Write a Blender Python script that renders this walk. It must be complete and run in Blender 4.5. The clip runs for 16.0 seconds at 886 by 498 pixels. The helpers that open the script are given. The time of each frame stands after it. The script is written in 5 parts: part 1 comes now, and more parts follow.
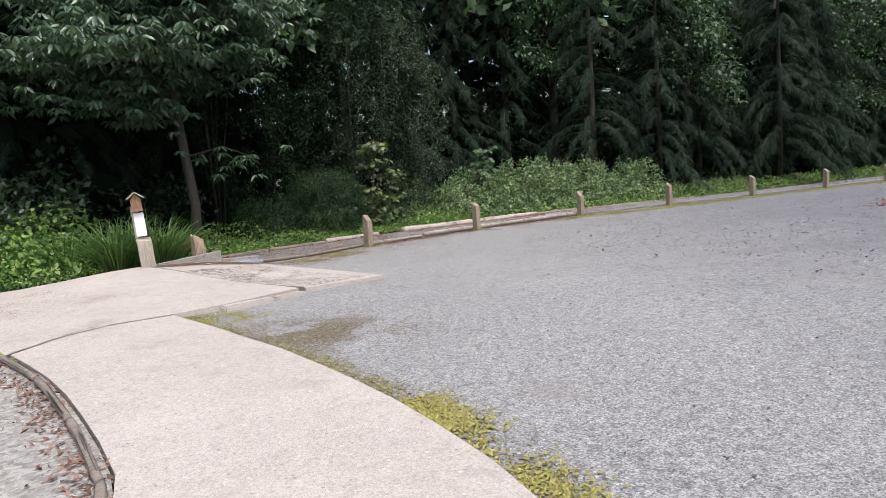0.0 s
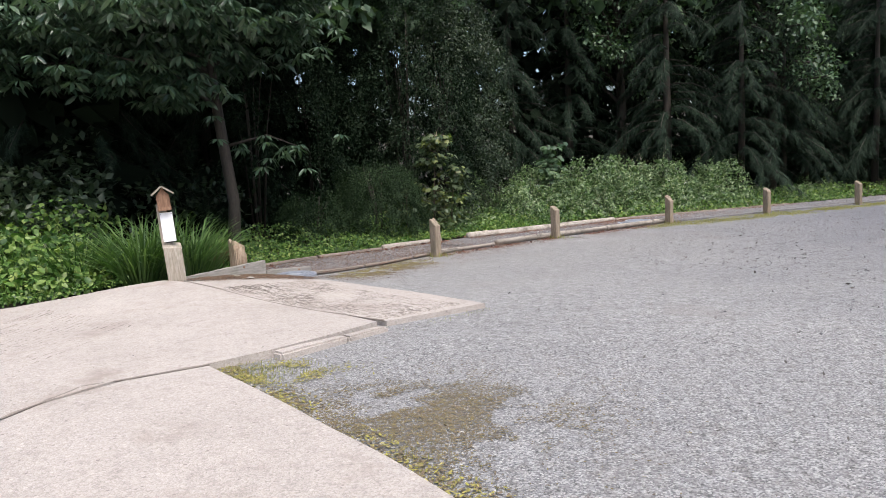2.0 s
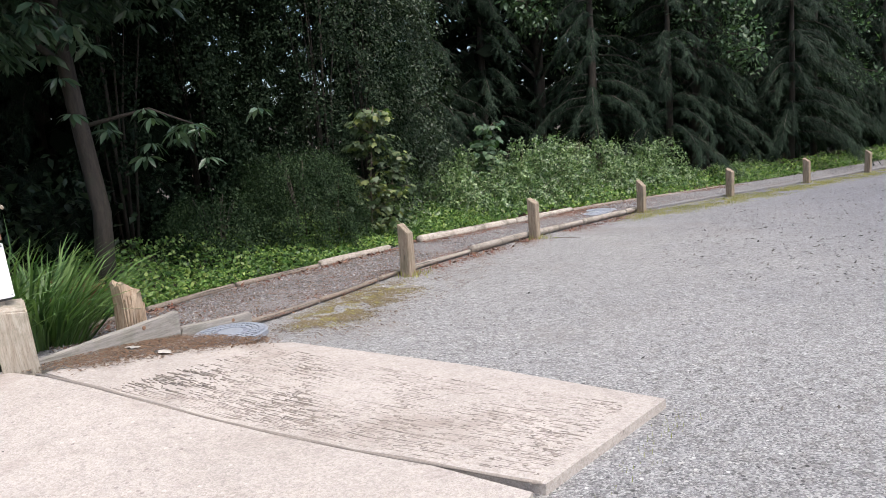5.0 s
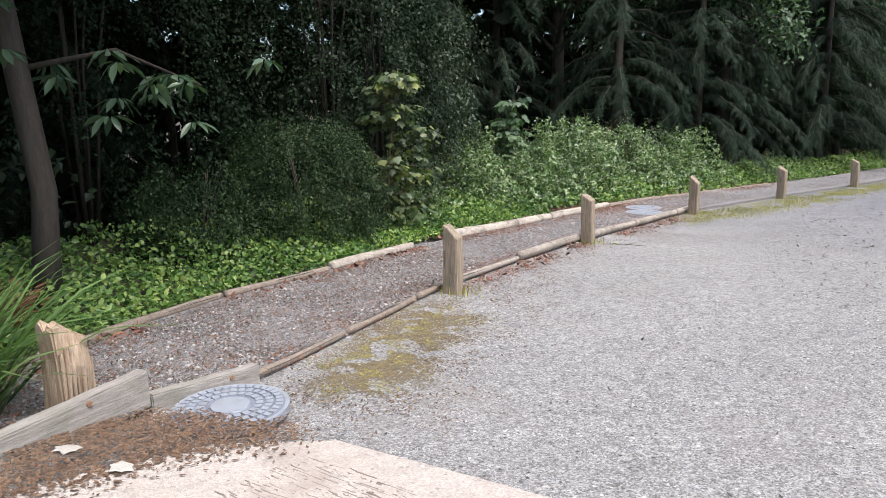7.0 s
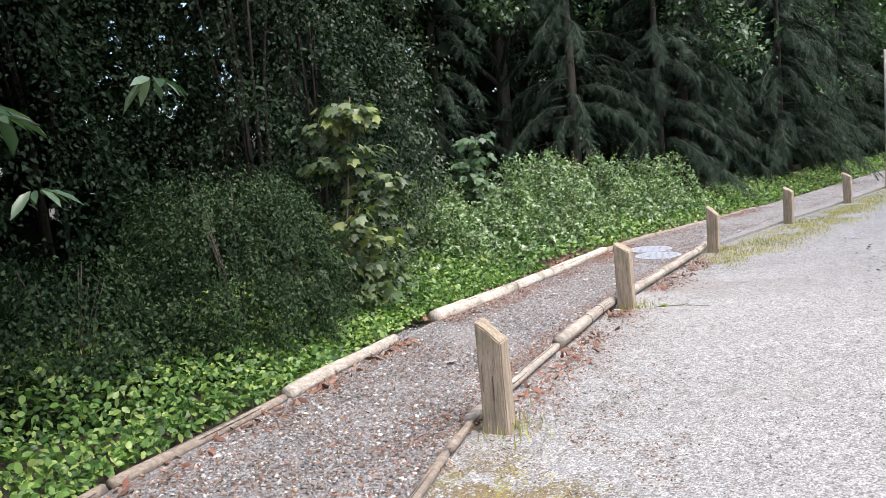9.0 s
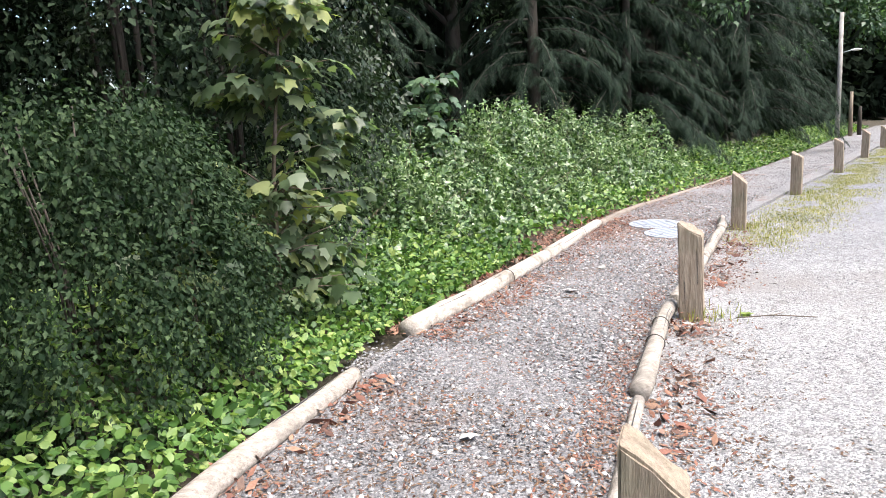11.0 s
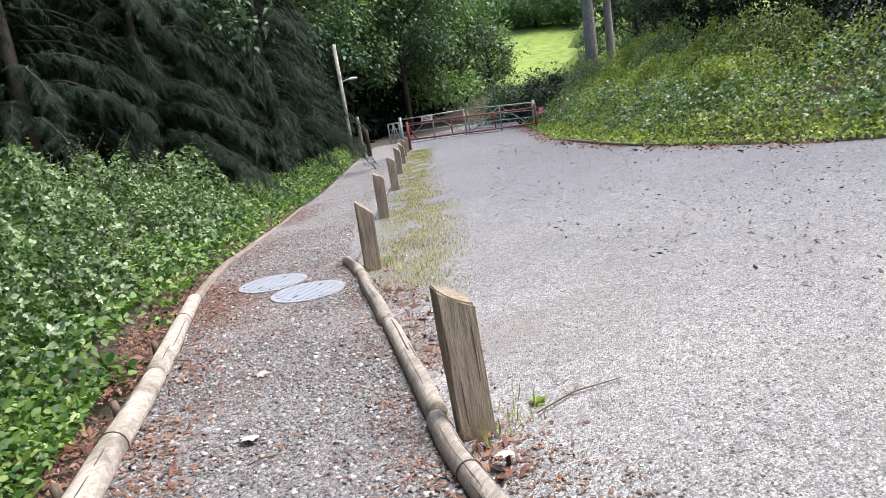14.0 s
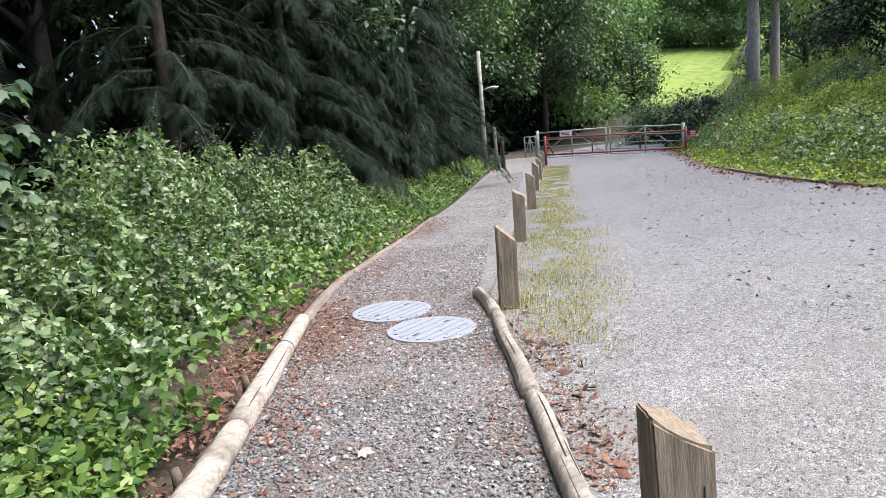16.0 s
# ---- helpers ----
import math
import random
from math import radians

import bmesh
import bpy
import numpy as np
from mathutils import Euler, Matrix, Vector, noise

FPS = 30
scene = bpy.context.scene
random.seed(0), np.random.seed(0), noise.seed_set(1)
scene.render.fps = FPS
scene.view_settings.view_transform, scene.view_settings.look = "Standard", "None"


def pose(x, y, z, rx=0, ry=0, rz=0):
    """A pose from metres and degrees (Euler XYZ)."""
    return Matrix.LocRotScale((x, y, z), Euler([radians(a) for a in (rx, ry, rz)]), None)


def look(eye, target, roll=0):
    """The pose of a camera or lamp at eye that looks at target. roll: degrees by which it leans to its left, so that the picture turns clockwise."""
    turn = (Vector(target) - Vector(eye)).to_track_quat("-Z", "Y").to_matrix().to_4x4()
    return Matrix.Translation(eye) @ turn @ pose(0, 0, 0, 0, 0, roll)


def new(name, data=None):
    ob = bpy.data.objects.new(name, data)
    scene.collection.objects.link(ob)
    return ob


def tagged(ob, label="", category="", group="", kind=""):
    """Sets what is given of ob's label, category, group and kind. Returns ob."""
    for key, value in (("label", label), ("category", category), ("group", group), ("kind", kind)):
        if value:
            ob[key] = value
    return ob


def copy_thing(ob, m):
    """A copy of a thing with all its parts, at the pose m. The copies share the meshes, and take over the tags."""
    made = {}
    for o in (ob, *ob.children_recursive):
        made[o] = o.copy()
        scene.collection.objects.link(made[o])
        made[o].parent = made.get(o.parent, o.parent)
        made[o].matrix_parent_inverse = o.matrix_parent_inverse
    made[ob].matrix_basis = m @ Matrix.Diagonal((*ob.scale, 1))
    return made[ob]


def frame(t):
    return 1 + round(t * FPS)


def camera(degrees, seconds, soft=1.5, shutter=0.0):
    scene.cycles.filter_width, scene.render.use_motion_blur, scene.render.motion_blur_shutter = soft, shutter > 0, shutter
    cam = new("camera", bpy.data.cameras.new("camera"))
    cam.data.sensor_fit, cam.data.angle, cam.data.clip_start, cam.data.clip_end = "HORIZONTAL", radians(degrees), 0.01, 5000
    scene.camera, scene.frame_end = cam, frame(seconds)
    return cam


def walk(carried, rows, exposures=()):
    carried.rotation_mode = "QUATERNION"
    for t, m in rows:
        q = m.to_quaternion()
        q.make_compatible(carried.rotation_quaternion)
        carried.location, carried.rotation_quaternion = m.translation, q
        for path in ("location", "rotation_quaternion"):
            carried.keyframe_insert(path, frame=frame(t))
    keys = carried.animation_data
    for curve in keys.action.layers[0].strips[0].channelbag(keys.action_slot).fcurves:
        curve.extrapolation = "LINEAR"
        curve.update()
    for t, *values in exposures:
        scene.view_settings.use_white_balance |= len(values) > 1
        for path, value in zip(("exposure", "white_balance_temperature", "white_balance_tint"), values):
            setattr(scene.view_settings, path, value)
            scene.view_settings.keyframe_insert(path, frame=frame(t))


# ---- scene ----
cam = camera(65.1, 16.0, 0.65)
PATH = [
    (0, (-0.141, 0.35, 1.504), (-0.133, 2.333, 1.245), -4.1),
    (0.5, (-0.306, 0.968, 1.464), (-0.323, 2.957, 1.263), -0.7),
    (1, (-0.607, 1.599, 1.466), (-0.56, 3.582, 1.206), -2.0),
    (1.5, (-0.834, 2.164, 1.451), (-1.038, 4.137, 1.189), -1.6),
    (2, (-1.121, 2.863, 1.447), (-1.195, 4.846, 1.194), -3.1),
    (2.5, (-1.311, 3.485, 1.441), (-1.363, 5.466, 1.171), -2.4),
    (3, (-1.61, 4.155, 1.43), (-1.443, 6.128, 1.15), -2.9),
    (3.5, (-1.883, 4.775, 1.436), (-1.763, 6.751, 1.152), -1.5),
    (4, (-2.208, 5.425, 1.433), (-1.958, 7.39, 1.158), -2.4),
    (6.5, (-3.248, 8.478, 1.524), (-2.91, 10.41, 1.131), -4.5),
    (7, (-3.283, 9.118, 1.509), (-2.887, 11.039, 1.12), -0.8),
    (7.5, (-3.272, 9.839, 1.474), (-2.768, 11.734, 1.078), -2.8),
    (8, (-3.32, 10.537, 1.453), (-2.819, 12.449, 1.145), -0.6),
    (8.5, (-3.328, 11.304, 1.433), (-2.789, 13.215, 1.196), -4.3),
    (11, (-2.89, 14.77, 1.201), (-2.084, 16.558, 0.812), -3.5),
    (11.5, (-2.759, 15.455, 1.17), (-1.826, 17.182, 0.785), -6.3),
    (12, (-2.586, 16.089, 1.126), (-1.474, 17.697, 0.702), -2.1),
    (12.5, (-2.318, 16.76, 1.095), (-1.049, 18.259, 0.72), -7.9),
    (13, (-1.941, 17.241, 1.128), (-0.492, 18.607, 0.942), -6.8),
    (13.5, (-1.844, 17.293, 1.133), (-0.121, 18.281, 0.902), -11.2),
    (14, (-1.85, 17.234, 1.096), (-0.109, 18.128, 0.685), -8.4),
    (14.5, (-1.789, 17.308, 1.104), (-0.14, 18.348, 0.657), -8.5),
    (15, (-1.557, 17.508, 1.105), (0.138, 18.508, 0.745), -4.8),
    (15.5, (-1.231, 17.698, 1.105), (0.451, 18.73, 0.783), -4.8),
    (16, (-0.919, 18.019, 1.089), (0.654, 19.207, 0.748), -4.4),
]
walk(cam, [(t, look(eye, target, roll)) for t, eye, target, roll in PATH], [(0, 0.74), (3.5, 0.78), (7, 1.05), (8.5, 1.3), (11, 1.72), (12, 1.7), (13, 1.42), (14.5, 1.3), (16, 1.36)])

world = bpy.data.worlds.new("sky")
scene.world = world
world.use_nodes = True
_nt = world.node_tree
_sky = _nt.nodes.new("ShaderNodeTexSky")
_sky.sky_type = 'NISHITA'
_sky.sun_disc = False
_sky.sun_elevation, _sky.sun_rotation = radians(62), radians(149)
_sky.dust_density, _sky.ozone_density = 4.0, 2.0
_bg = _nt.nodes["Background"]
_nt.links.new(_sky.outputs[0], _bg.inputs[0])
_bg.inputs[1].default_value = 0.15
sun = new("sun", bpy.data.lights.new("sun", "SUN"))
sun.data.energy, sun.data.angle, sun.data.color = 2.2, radians(40), (1.0, 0.96, 0.91)
sun.matrix_world = look((14, -2, 46), (2, 18, 0))

rng = np.random.default_rng(7)


# ---- materials ----
def ramp(nt, fac, cols):
    r = nt.nodes.new("ShaderNodeValToRGB")
    el = r.color_ramp.elements
    while len(el) < len(cols):
        el.new(0.5)
    for i, c in enumerate(cols):
        el[i].position = i / max(1, len(cols) - 1)
        el[i].color = (*c, 1)
    nt.links.new(fac, r.inputs[0])
    return r.outputs[0]


def blank(name, rough):
    m = bpy.data.materials.new(name)
    m.use_nodes = True
    b = m.node_tree.nodes["Principled BSDF"]
    b.inputs["Roughness"].default_value = rough
    return m, m.node_tree, b


def noise_tex(nt, vec, scale, detail=4, rough=0.6):
    n = nt.nodes.new("ShaderNodeTexNoise")
    n.inputs["Scale"].default_value = scale
    n.inputs["Detail"].default_value = detail
    n.inputs["Roughness"].default_value = rough
    nt.links.new(vec, n.inputs["Vector"])
    return n.outputs["Fac"]


def mixc(nt, fac, a, b, mode="MIX"):
    n = nt.nodes.new("ShaderNodeMix")
    n.data_type, n.blend_type = "RGBA", mode
    for sock, v in ((n.inputs[0], fac), (n.inputs[6], a), (n.inputs[7], b)):
        if isinstance(v, (int, float)):
            sock.default_value = v
        elif isinstance(v, tuple):
            sock.default_value = (*v, 1)
        else:
            nt.links.new(v, sock)
    return n.outputs[2]


def maths(nt, op, a, b=0.0):
    n = nt.nodes.new("ShaderNodeMath")
    n.operation = op
    for sock, v in zip(n.inputs, (a, b)):
        if isinstance(v, (int, float)):
            sock.default_value = v
        else:
            nt.links.new(v, sock)
    return n.outputs[0]


def span(nt, v, lo, hi):
    n = nt.nodes.new("ShaderNodeMapRange")
    n.clamp = True
    nt.links.new(v, n.inputs[0])
    n.inputs[1].default_value, n.inputs[2].default_value = lo, hi
    return n.outputs[0]


def bump(nt, b, height, strength, dist=0.01):
    n = nt.nodes.new("ShaderNodeBump")
    n.inputs["Strength"].default_value, n.inputs["Distance"].default_value = strength, dist
    nt.links.new(height, n.inputs["Height"])
    nt.links.new(n.outputs[0], b.inputs["Normal"])


def place(nt, stretch=(1, 1, 1), world_space=True):
    if world_space:
        src = nt.nodes.new("ShaderNodeNewGeometry").outputs["Position"]
    else:
        src = nt.nodes.new("ShaderNodeTexCoord").outputs["Object"]
    mp = nt.nodes.new("ShaderNodeMapping")
    mp.inputs["Scale"].default_value = stretch
    nt.links.new(src, mp.inputs[0])
    if not world_space:
        comb = nt.nodes.new("ShaderNodeCombineXYZ")
        info = nt.nodes.new("ShaderNodeObjectInfo")
        big = maths(nt, "MULTIPLY", info.outputs["Random"], 37.0)
        nt.links.new(big, comb.inputs[0])
        nt.links.new(comb.outputs[0], mp.inputs["Location"])
    return mp.outputs[0]


def mat_leaf(name, cols, rough=0.45, trans=0.3, spec=0.4):
    m, nt, b = blank(name, rough)
    geo = nt.nodes.new("ShaderNodeNewGeometry")
    col = ramp(nt, geo.outputs["Random Per Island"], cols)
    n = noise_tex(nt, geo.outputs["Position"], 1.3, 2)
    col = mixc(nt, span(nt, n, 0.35, 0.7), col, mixc(nt, 1.0, col, (0.55, 0.62, 0.6), "MULTIPLY"))
    nt.links.new(col, b.inputs["Base Color"])
    b.inputs["Specular IOR Level"].default_value = spec
    t = nt.nodes.new("ShaderNodeBsdfTranslucent")
    nt.links.new(mixc(nt, 1.0, col, (1.0, 1.25, 0.5), "MULTIPLY"), t.inputs[0])
    mx = nt.nodes.new("ShaderNodeMixShader")
    mx.inputs[0].default_value = trans
    nt.links.new(b.outputs[0], mx.inputs[1])
    nt.links.new(t.outputs[0], mx.inputs[2])
    nt.links.new(mx.outputs[0], nt.nodes["Material Output"].inputs[0])
    return m


def mat_bits(name, cols, rough=0.85):
    m, nt, b = blank(name, rough)
    geo = nt.nodes.new("ShaderNodeNewGeometry")
    col = ramp(nt, geo.outputs["Random Per Island"], cols)
    n = noise_tex(nt, geo.outputs["Position"], 90, 3)
    nt.links.new(mixc(nt, span(nt, n, 0.3, 0.75), col, mixc(nt, 1.0, col, (0.6, 0.6, 0.6), "MULTIPLY")), b.inputs["Base Color"])
    bump(nt, b, n, 0.4, 0.004)
    return m


def mat_wood(name, light, dark, grain=(14, 14, 1.2), rough=0.85, stain=(0.12, 0.13, 0.08), stain_amt=0.45):
    m, nt, b = blank(name, rough)
    v = place(nt, grain, False)
    g = noise_tex(nt, v, 3.0, 8, 0.65)
    f = noise_tex(nt, v, 14.0, 5, 0.7)
    col = mixc(nt, span(nt, g, 0.32, 0.68), dark, light)
    col = mixc(nt, maths(nt, "MULTIPLY", span(nt, f, 0.52, 0.7), 0.7), col, mixc(nt, 1.0, col, (0.35, 0.33, 0.3), "MULTIPLY"))
    o = place(nt, (1, 1, 1), False)
    s = noise_tex(nt, o, 4.0, 5)
    col = mixc(nt, maths(nt, "MULTIPLY", span(nt, s, 0.5, 0.72), stain_amt), col, stain)
    nt.links.new(col, b.inputs["Base Color"])
    bump(nt, b, maths(nt, "ADD", g, maths(nt, "MULTIPLY", f, 0.6)), 0.7, 0.012)
    return m


def mat_ground(name, cols, chips, chip_scale, big=0.35, relief=0.5, rough=0.9, dirt=None, dirt_scale=0.6, dirt_lo=0.55, chip_mix=0.6, few_from=0.86, speck_amt=0.45, mid_amt=0.4, mid_scale=7.0, mid_from=0.5, blue_tint=None):
    """Loose or bonded stone: chips of mixed greys over a base with broad stains."""
    m, nt, b = blank(name, rough)
    v = place(nt)
    base = mixc(nt, span(nt, noise_tex(nt, v, big, 6, 0.6), 0.3, 0.7), cols[0], cols[1])
    vo = nt.nodes.new("ShaderNodeTexVoronoi")
    vo.inputs["Scale"].default_value = chip_scale
    nt.links.new(v, vo.inputs["Vector"])
    sep = nt.nodes.new("ShaderNodeSeparateColor")
    nt.links.new(vo.outputs["Color"], sep.inputs[0])
    cc = ramp(nt, sep.outputs[0], chips)
    big_chip = nt.nodes.new("ShaderNodeTexVoronoi")
    big_chip.inputs["Scale"].default_value = chip_scale * 0.31
    nt.links.new(v, big_chip.inputs["Vector"])
    sep2 = nt.nodes.new("ShaderNodeSeparateColor")
    nt.links.new(big_chip.outputs["Color"], sep2.inputs[0])
    col = mixc(nt, chip_mix, base, cc)
    few = maths(nt, "GREATER_THAN", sep2.outputs[1], few_from)
    near = maths(nt, "LESS_THAN", big_chip.outputs["Distance"], 0.34)
    col = mixc(nt, maths(nt, "MULTIPLY", few, near), col, ramp(nt, sep2.outputs[2], chips))
    fine = noise_tex(nt, v, 220, 3, 0.7)
    col = mixc(nt, span(nt, fine, 0.5, 0.8), col, mixc(nt, 1.0, col, (0.62, 0.62, 0.62), "MULTIPLY"))
    mid = noise_tex(nt, v, mid_scale, 5, 0.7)
    col = mixc(nt, maths(nt, "MULTIPLY", span(nt, mid, mid_from, mid_from + 0.22), mid_amt), col, mixc(nt, 1.0, col, (0.6, 0.58, 0.55), "MULTIPLY"))
    speck = noise_tex(nt, v, 30.0, 4, 0.75)
    col = mixc(nt, maths(nt, "MULTIPLY", span(nt, speck, 0.52, 0.7), speck_amt), col, mixc(nt, 1.0, col, (0.5, 0.5, 0.5), "MULTIPLY"))
    if dirt:
        d = noise_tex(nt, v, dirt_scale, 7, 0.68)
        col = mixc(nt, maths(nt, "MULTIPLY", span(nt, d, dirt_lo, dirt_lo + 0.14), 0.8), col, dirt)
    if blue_tint:
        # darker, bluer tarmac towards +x, with a ragged border
        xyz = nt.nodes.new("ShaderNodeSeparateXYZ")
        nt.links.new(v, xyz.inputs[0])
        wander = maths(nt, "MULTIPLY", noise_tex(nt, v, 0.45, 5, 0.65), 7.0)
        f = span(nt, maths(nt, "ADD", xyz.outputs[0], wander), blue_tint[0] + 3.5, blue_tint[1] + 3.5)
        col = mixc(nt, f, col, mixc(nt, 1.0, col, blue_tint[2], "MULTIPLY"))
    nt.links.new(col, b.inputs["Base Color"])
    h = maths(nt, "ADD", maths(nt, "MULTIPLY", vo.outputs["Distance"], -0.6), maths(nt, "MULTIPLY", fine, 0.5))
    bump(nt, b, h, relief, 0.012)
    return m


def mat_plain(name, col, rough=0.5, metal=0.0, wear=(0.2, 0.17, 0.14), wear_amt=0.4, scale=9.0):
    m, nt, b = blank(name, rough)
    v = place(nt, (1, 1, 1), False)
    n = noise_tex(nt, v, scale, 6, 0.65)
    nt.links.new(mixc(nt, maths(nt, "MULTIPLY", span(nt, n, 0.5, 0.7), wear_amt), col, wear), b.inputs["Base Color"])
    b.inputs["Metallic"].default_value = metal
    bump(nt, b, noise_tex(nt, v, scale * 12, 3), 0.2, 0.003)
    return m


M_LOT = mat_ground("worn_tarmac", ((0.21, 0.207, 0.214), (0.37, 0.361, 0.354)), ((0.05, 0.05, 0.053), (0.22, 0.217, 0.22), (0.38, 0.375, 0.374), (0.64, 0.63, 0.61)), 108, chip_mix=0.62, big=0.16, relief=1.0, few_from=0.72, speck_amt=0.85, mid_amt=0.8, mid_scale=12.0, mid_from=0.47, dirt=(0.23, 0.21, 0.195), dirt_scale=0.3, dirt_lo=0.56, blue_tint=(1.5, 8.5, (0.62, 0.635, 0.7)))
M_GRIT = mat_bits("tarmac_grit", ((0.11, 0.11, 0.115), (0.19, 0.188, 0.195), (0.26, 0.258, 0.265), (0.36, 0.355, 0.35), (0.5, 0.49, 0.48)))
M_PATH = mat_ground("path_gravel", ((0.16, 0.152, 0.157), (0.23, 0.222, 0.227)), ((0.065, 0.063, 0.065), (0.16, 0.157, 0.162), (0.25, 0.246, 0.251), (0.4, 0.39, 0.385)), 85, chip_mix=0.65, relief=1.0, few_from=0.75, speck_amt=0.6, dirt=(0.14, 0.088, 0.068), dirt_scale=1.6, dirt_lo=0.55)
M_CONC = mat_ground("brushed_concrete", ((0.35, 0.312, 0.28), (0.47, 0.425, 0.388)), ((0.25, 0.215, 0.195), (0.41, 0.365, 0.335), (0.52, 0.47, 0.43)), 100, big=0.8, relief=0.35, dirt=(0.27, 0.225, 0.195), dirt_scale=1.1, dirt_lo=0.56, chip_mix=0.45)
M_SOIL = mat_ground("woodland_soil", ((0.045, 0.035, 0.025), (0.07, 0.055, 0.038)), ((0.03, 0.025, 0.018), (0.06, 0.05, 0.035), (0.1, 0.08, 0.055)), 18, relief=0.8)
M_BED = mat_ground("pebble_bed", ((0.27, 0.255, 0.23), (0.34, 0.32, 0.3)), ((0.16, 0.145, 0.13), (0.32, 0.305, 0.28), (0.5, 0.48, 0.455)), 34, relief=0.9)
M_FIELD = mat_ground("meadow_grass", ((0.12, 0.2, 0.03), (0.21, 0.29, 0.05)), ((0.1, 0.17, 0.03), (0.19, 0.27, 0.045), (0.26, 0.31, 0.07)), 1.2, big=0.12, relief=0.2)
M_CHIP = mat_bits("gravel_chip", ((0.1, 0.1, 0.103), (0.145, 0.145, 0.152), (0.2, 0.198, 0.207), (0.18, 0.155, 0.148), (0.26, 0.256, 0.26), (0.44, 0.43, 0.42)))
M_PEB = mat_bits("pebble", ((0.22, 0.2, 0.175), (0.36, 0.335, 0.3), (0.45, 0.425, 0.39), (0.58, 0.56, 0.53)))
M_LITTER = mat_bits("leaf_litter", ((0.07, 0.04, 0.03), (0.16, 0.07, 0.048), (0.24, 0.1, 0.066), (0.3, 0.18, 0.12), (0.12, 0.08, 0.065)))
M_CRUMB = mat_bits("dark_crumb", ((0.07, 0.065, 0.06), (0.11, 0.1, 0.09), (0.16, 0.145, 0.13)))
M_YELLOW = mat_bits("yellow_moss", ((0.18, 0.16, 0.05), (0.33, 0.31, 0.07), (0.24, 0.19, 0.08), (0.44, 0.41, 0.11)))
M_MOSS = mat_bits("moss", ((0.15, 0.11, 0.05), (0.2, 0.155, 0.06), (0.17, 0.13, 0.09), (0.14, 0.11, 0.08), (0.24, 0.2, 0.07)))
M_DAMP = mat_bits("damp_litter", ((0.05, 0.032, 0.02), (0.11, 0.062, 0.036), (0.16, 0.088, 0.05), (0.22, 0.145, 0.09)))
M_POST = mat_wood("weathered_oak", (0.35, 0.285, 0.215), (0.17, 0.125, 0.09))
M_STUMP = mat_wood("split_oak", (0.5, 0.4, 0.3), (0.28, 0.18, 0.115), stain=(0.2, 0.18, 0.14), stain_amt=0.4)
M_LOG = mat_wood("peeled_log", (0.53, 0.48, 0.425), (0.24, 0.205, 0.17), (2.0, 14, 14), stain=(0.13, 0.115, 0.09), stain_amt=0.9)
M_LOGR = mat_wood("weathered_log", (0.43, 0.385, 0.34), (0.2, 0.17, 0.14), (2.0, 14, 14), stain=(0.13, 0.115, 0.095), stain_amt=0.8)
M_GROOVE = mat_bits("dark_groove", ((0.2, 0.17, 0.145), (0.33, 0.285, 0.25)))
M_EDGING = mat_wood("dull_edging", (0.29, 0.24, 0.2), (0.15, 0.12, 0.095), (2.0, 14, 14), stain=(0.11, 0.09, 0.07), stain_amt=0.7)
M_BEAM = mat_wood("grey_plank", (0.36, 0.335, 0.31), (0.2, 0.185, 0.17), (1.3, 16, 16))
M_BIRD = mat_wood("silvered_board", (0.44, 0.4, 0.34), (0.27, 0.22, 0.17))
M_BOX = mat_wood("brown_board", (0.32, 0.19, 0.12), (0.17, 0.09, 0.055))
M_BARK = mat_wood("bark", (0.055, 0.043, 0.034), (0.02, 0.016, 0.013), (7, 7, 1.4), stain=(0.035, 0.04, 0.025))
M_PALEBARK = mat_wood("pale_bark", (0.5, 0.47, 0.43), (0.25, 0.23, 0.21), (4, 4, 1.2), stain=(0.16, 0.16, 0.12))
M_TWIG = mat_wood("twig", (0.2, 0.15, 0.11), (0.09, 0.065, 0.05))
M_PLATE = mat_plain("white_plate", (0.86, 0.86, 0.87), 0.35, wear=(0.6, 0.58, 0.53), wear_amt=0.15)
M_BLACK = mat_plain("black_plastic", (0.03, 0.03, 0.03), 0.5)
M_IRON = mat_plain("galvanised_cover", (0.28, 0.305, 0.35), 0.55, 0.15, (0.2, 0.19, 0.185), 0.6, 7)
M_IRONDK = mat_plain("cover_recess", (0.2, 0.22, 0.27), 0.6, 0.3)
M_RED = mat_plain("red_gate_paint", (0.17, 0.028, 0.026), 0.6, wear=(0.12, 0.05, 0.04))
M_GALV = mat_plain("galvanised_steel", (0.27, 0.31, 0.3), 0.55, 0.3, (0.16, 0.2, 0.19))
M_SIGN = mat_plain("sign_white", (0.75, 0.73, 0.72), 0.5)
M_SIGNRED = mat_plain("sign_red", (0.45, 0.06, 0.05), 0.5)
M_WIRE = mat_plain("binding_wire", (0.08, 0.07, 0.06), 0.6, 0.4)

L_CHEST = mat_leaf("chestnut_leaf", ((0.035, 0.07, 0.042), (0.075, 0.125, 0.078), (0.14, 0.2, 0.13)), 0.32, 0.22, 0.6)
L_DARK = mat_leaf("dark_shrub_leaf", ((0.018, 0.034, 0.017), (0.035, 0.056, 0.028), (0.065, 0.09, 0.05)), 0.42, 0.2, 0.35)
# Darker copy of dark_shrub_leaf, with deep shade put into its colour
L_SHADE = mat_leaf("shade_dark_leaf", ((0.006, 0.014, 0.007), (0.013, 0.026, 0.013), (0.042, 0.062, 0.036)), 0.65, 0.12, 0.08)
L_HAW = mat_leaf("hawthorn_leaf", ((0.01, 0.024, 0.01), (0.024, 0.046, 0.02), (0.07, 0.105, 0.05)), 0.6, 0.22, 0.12)
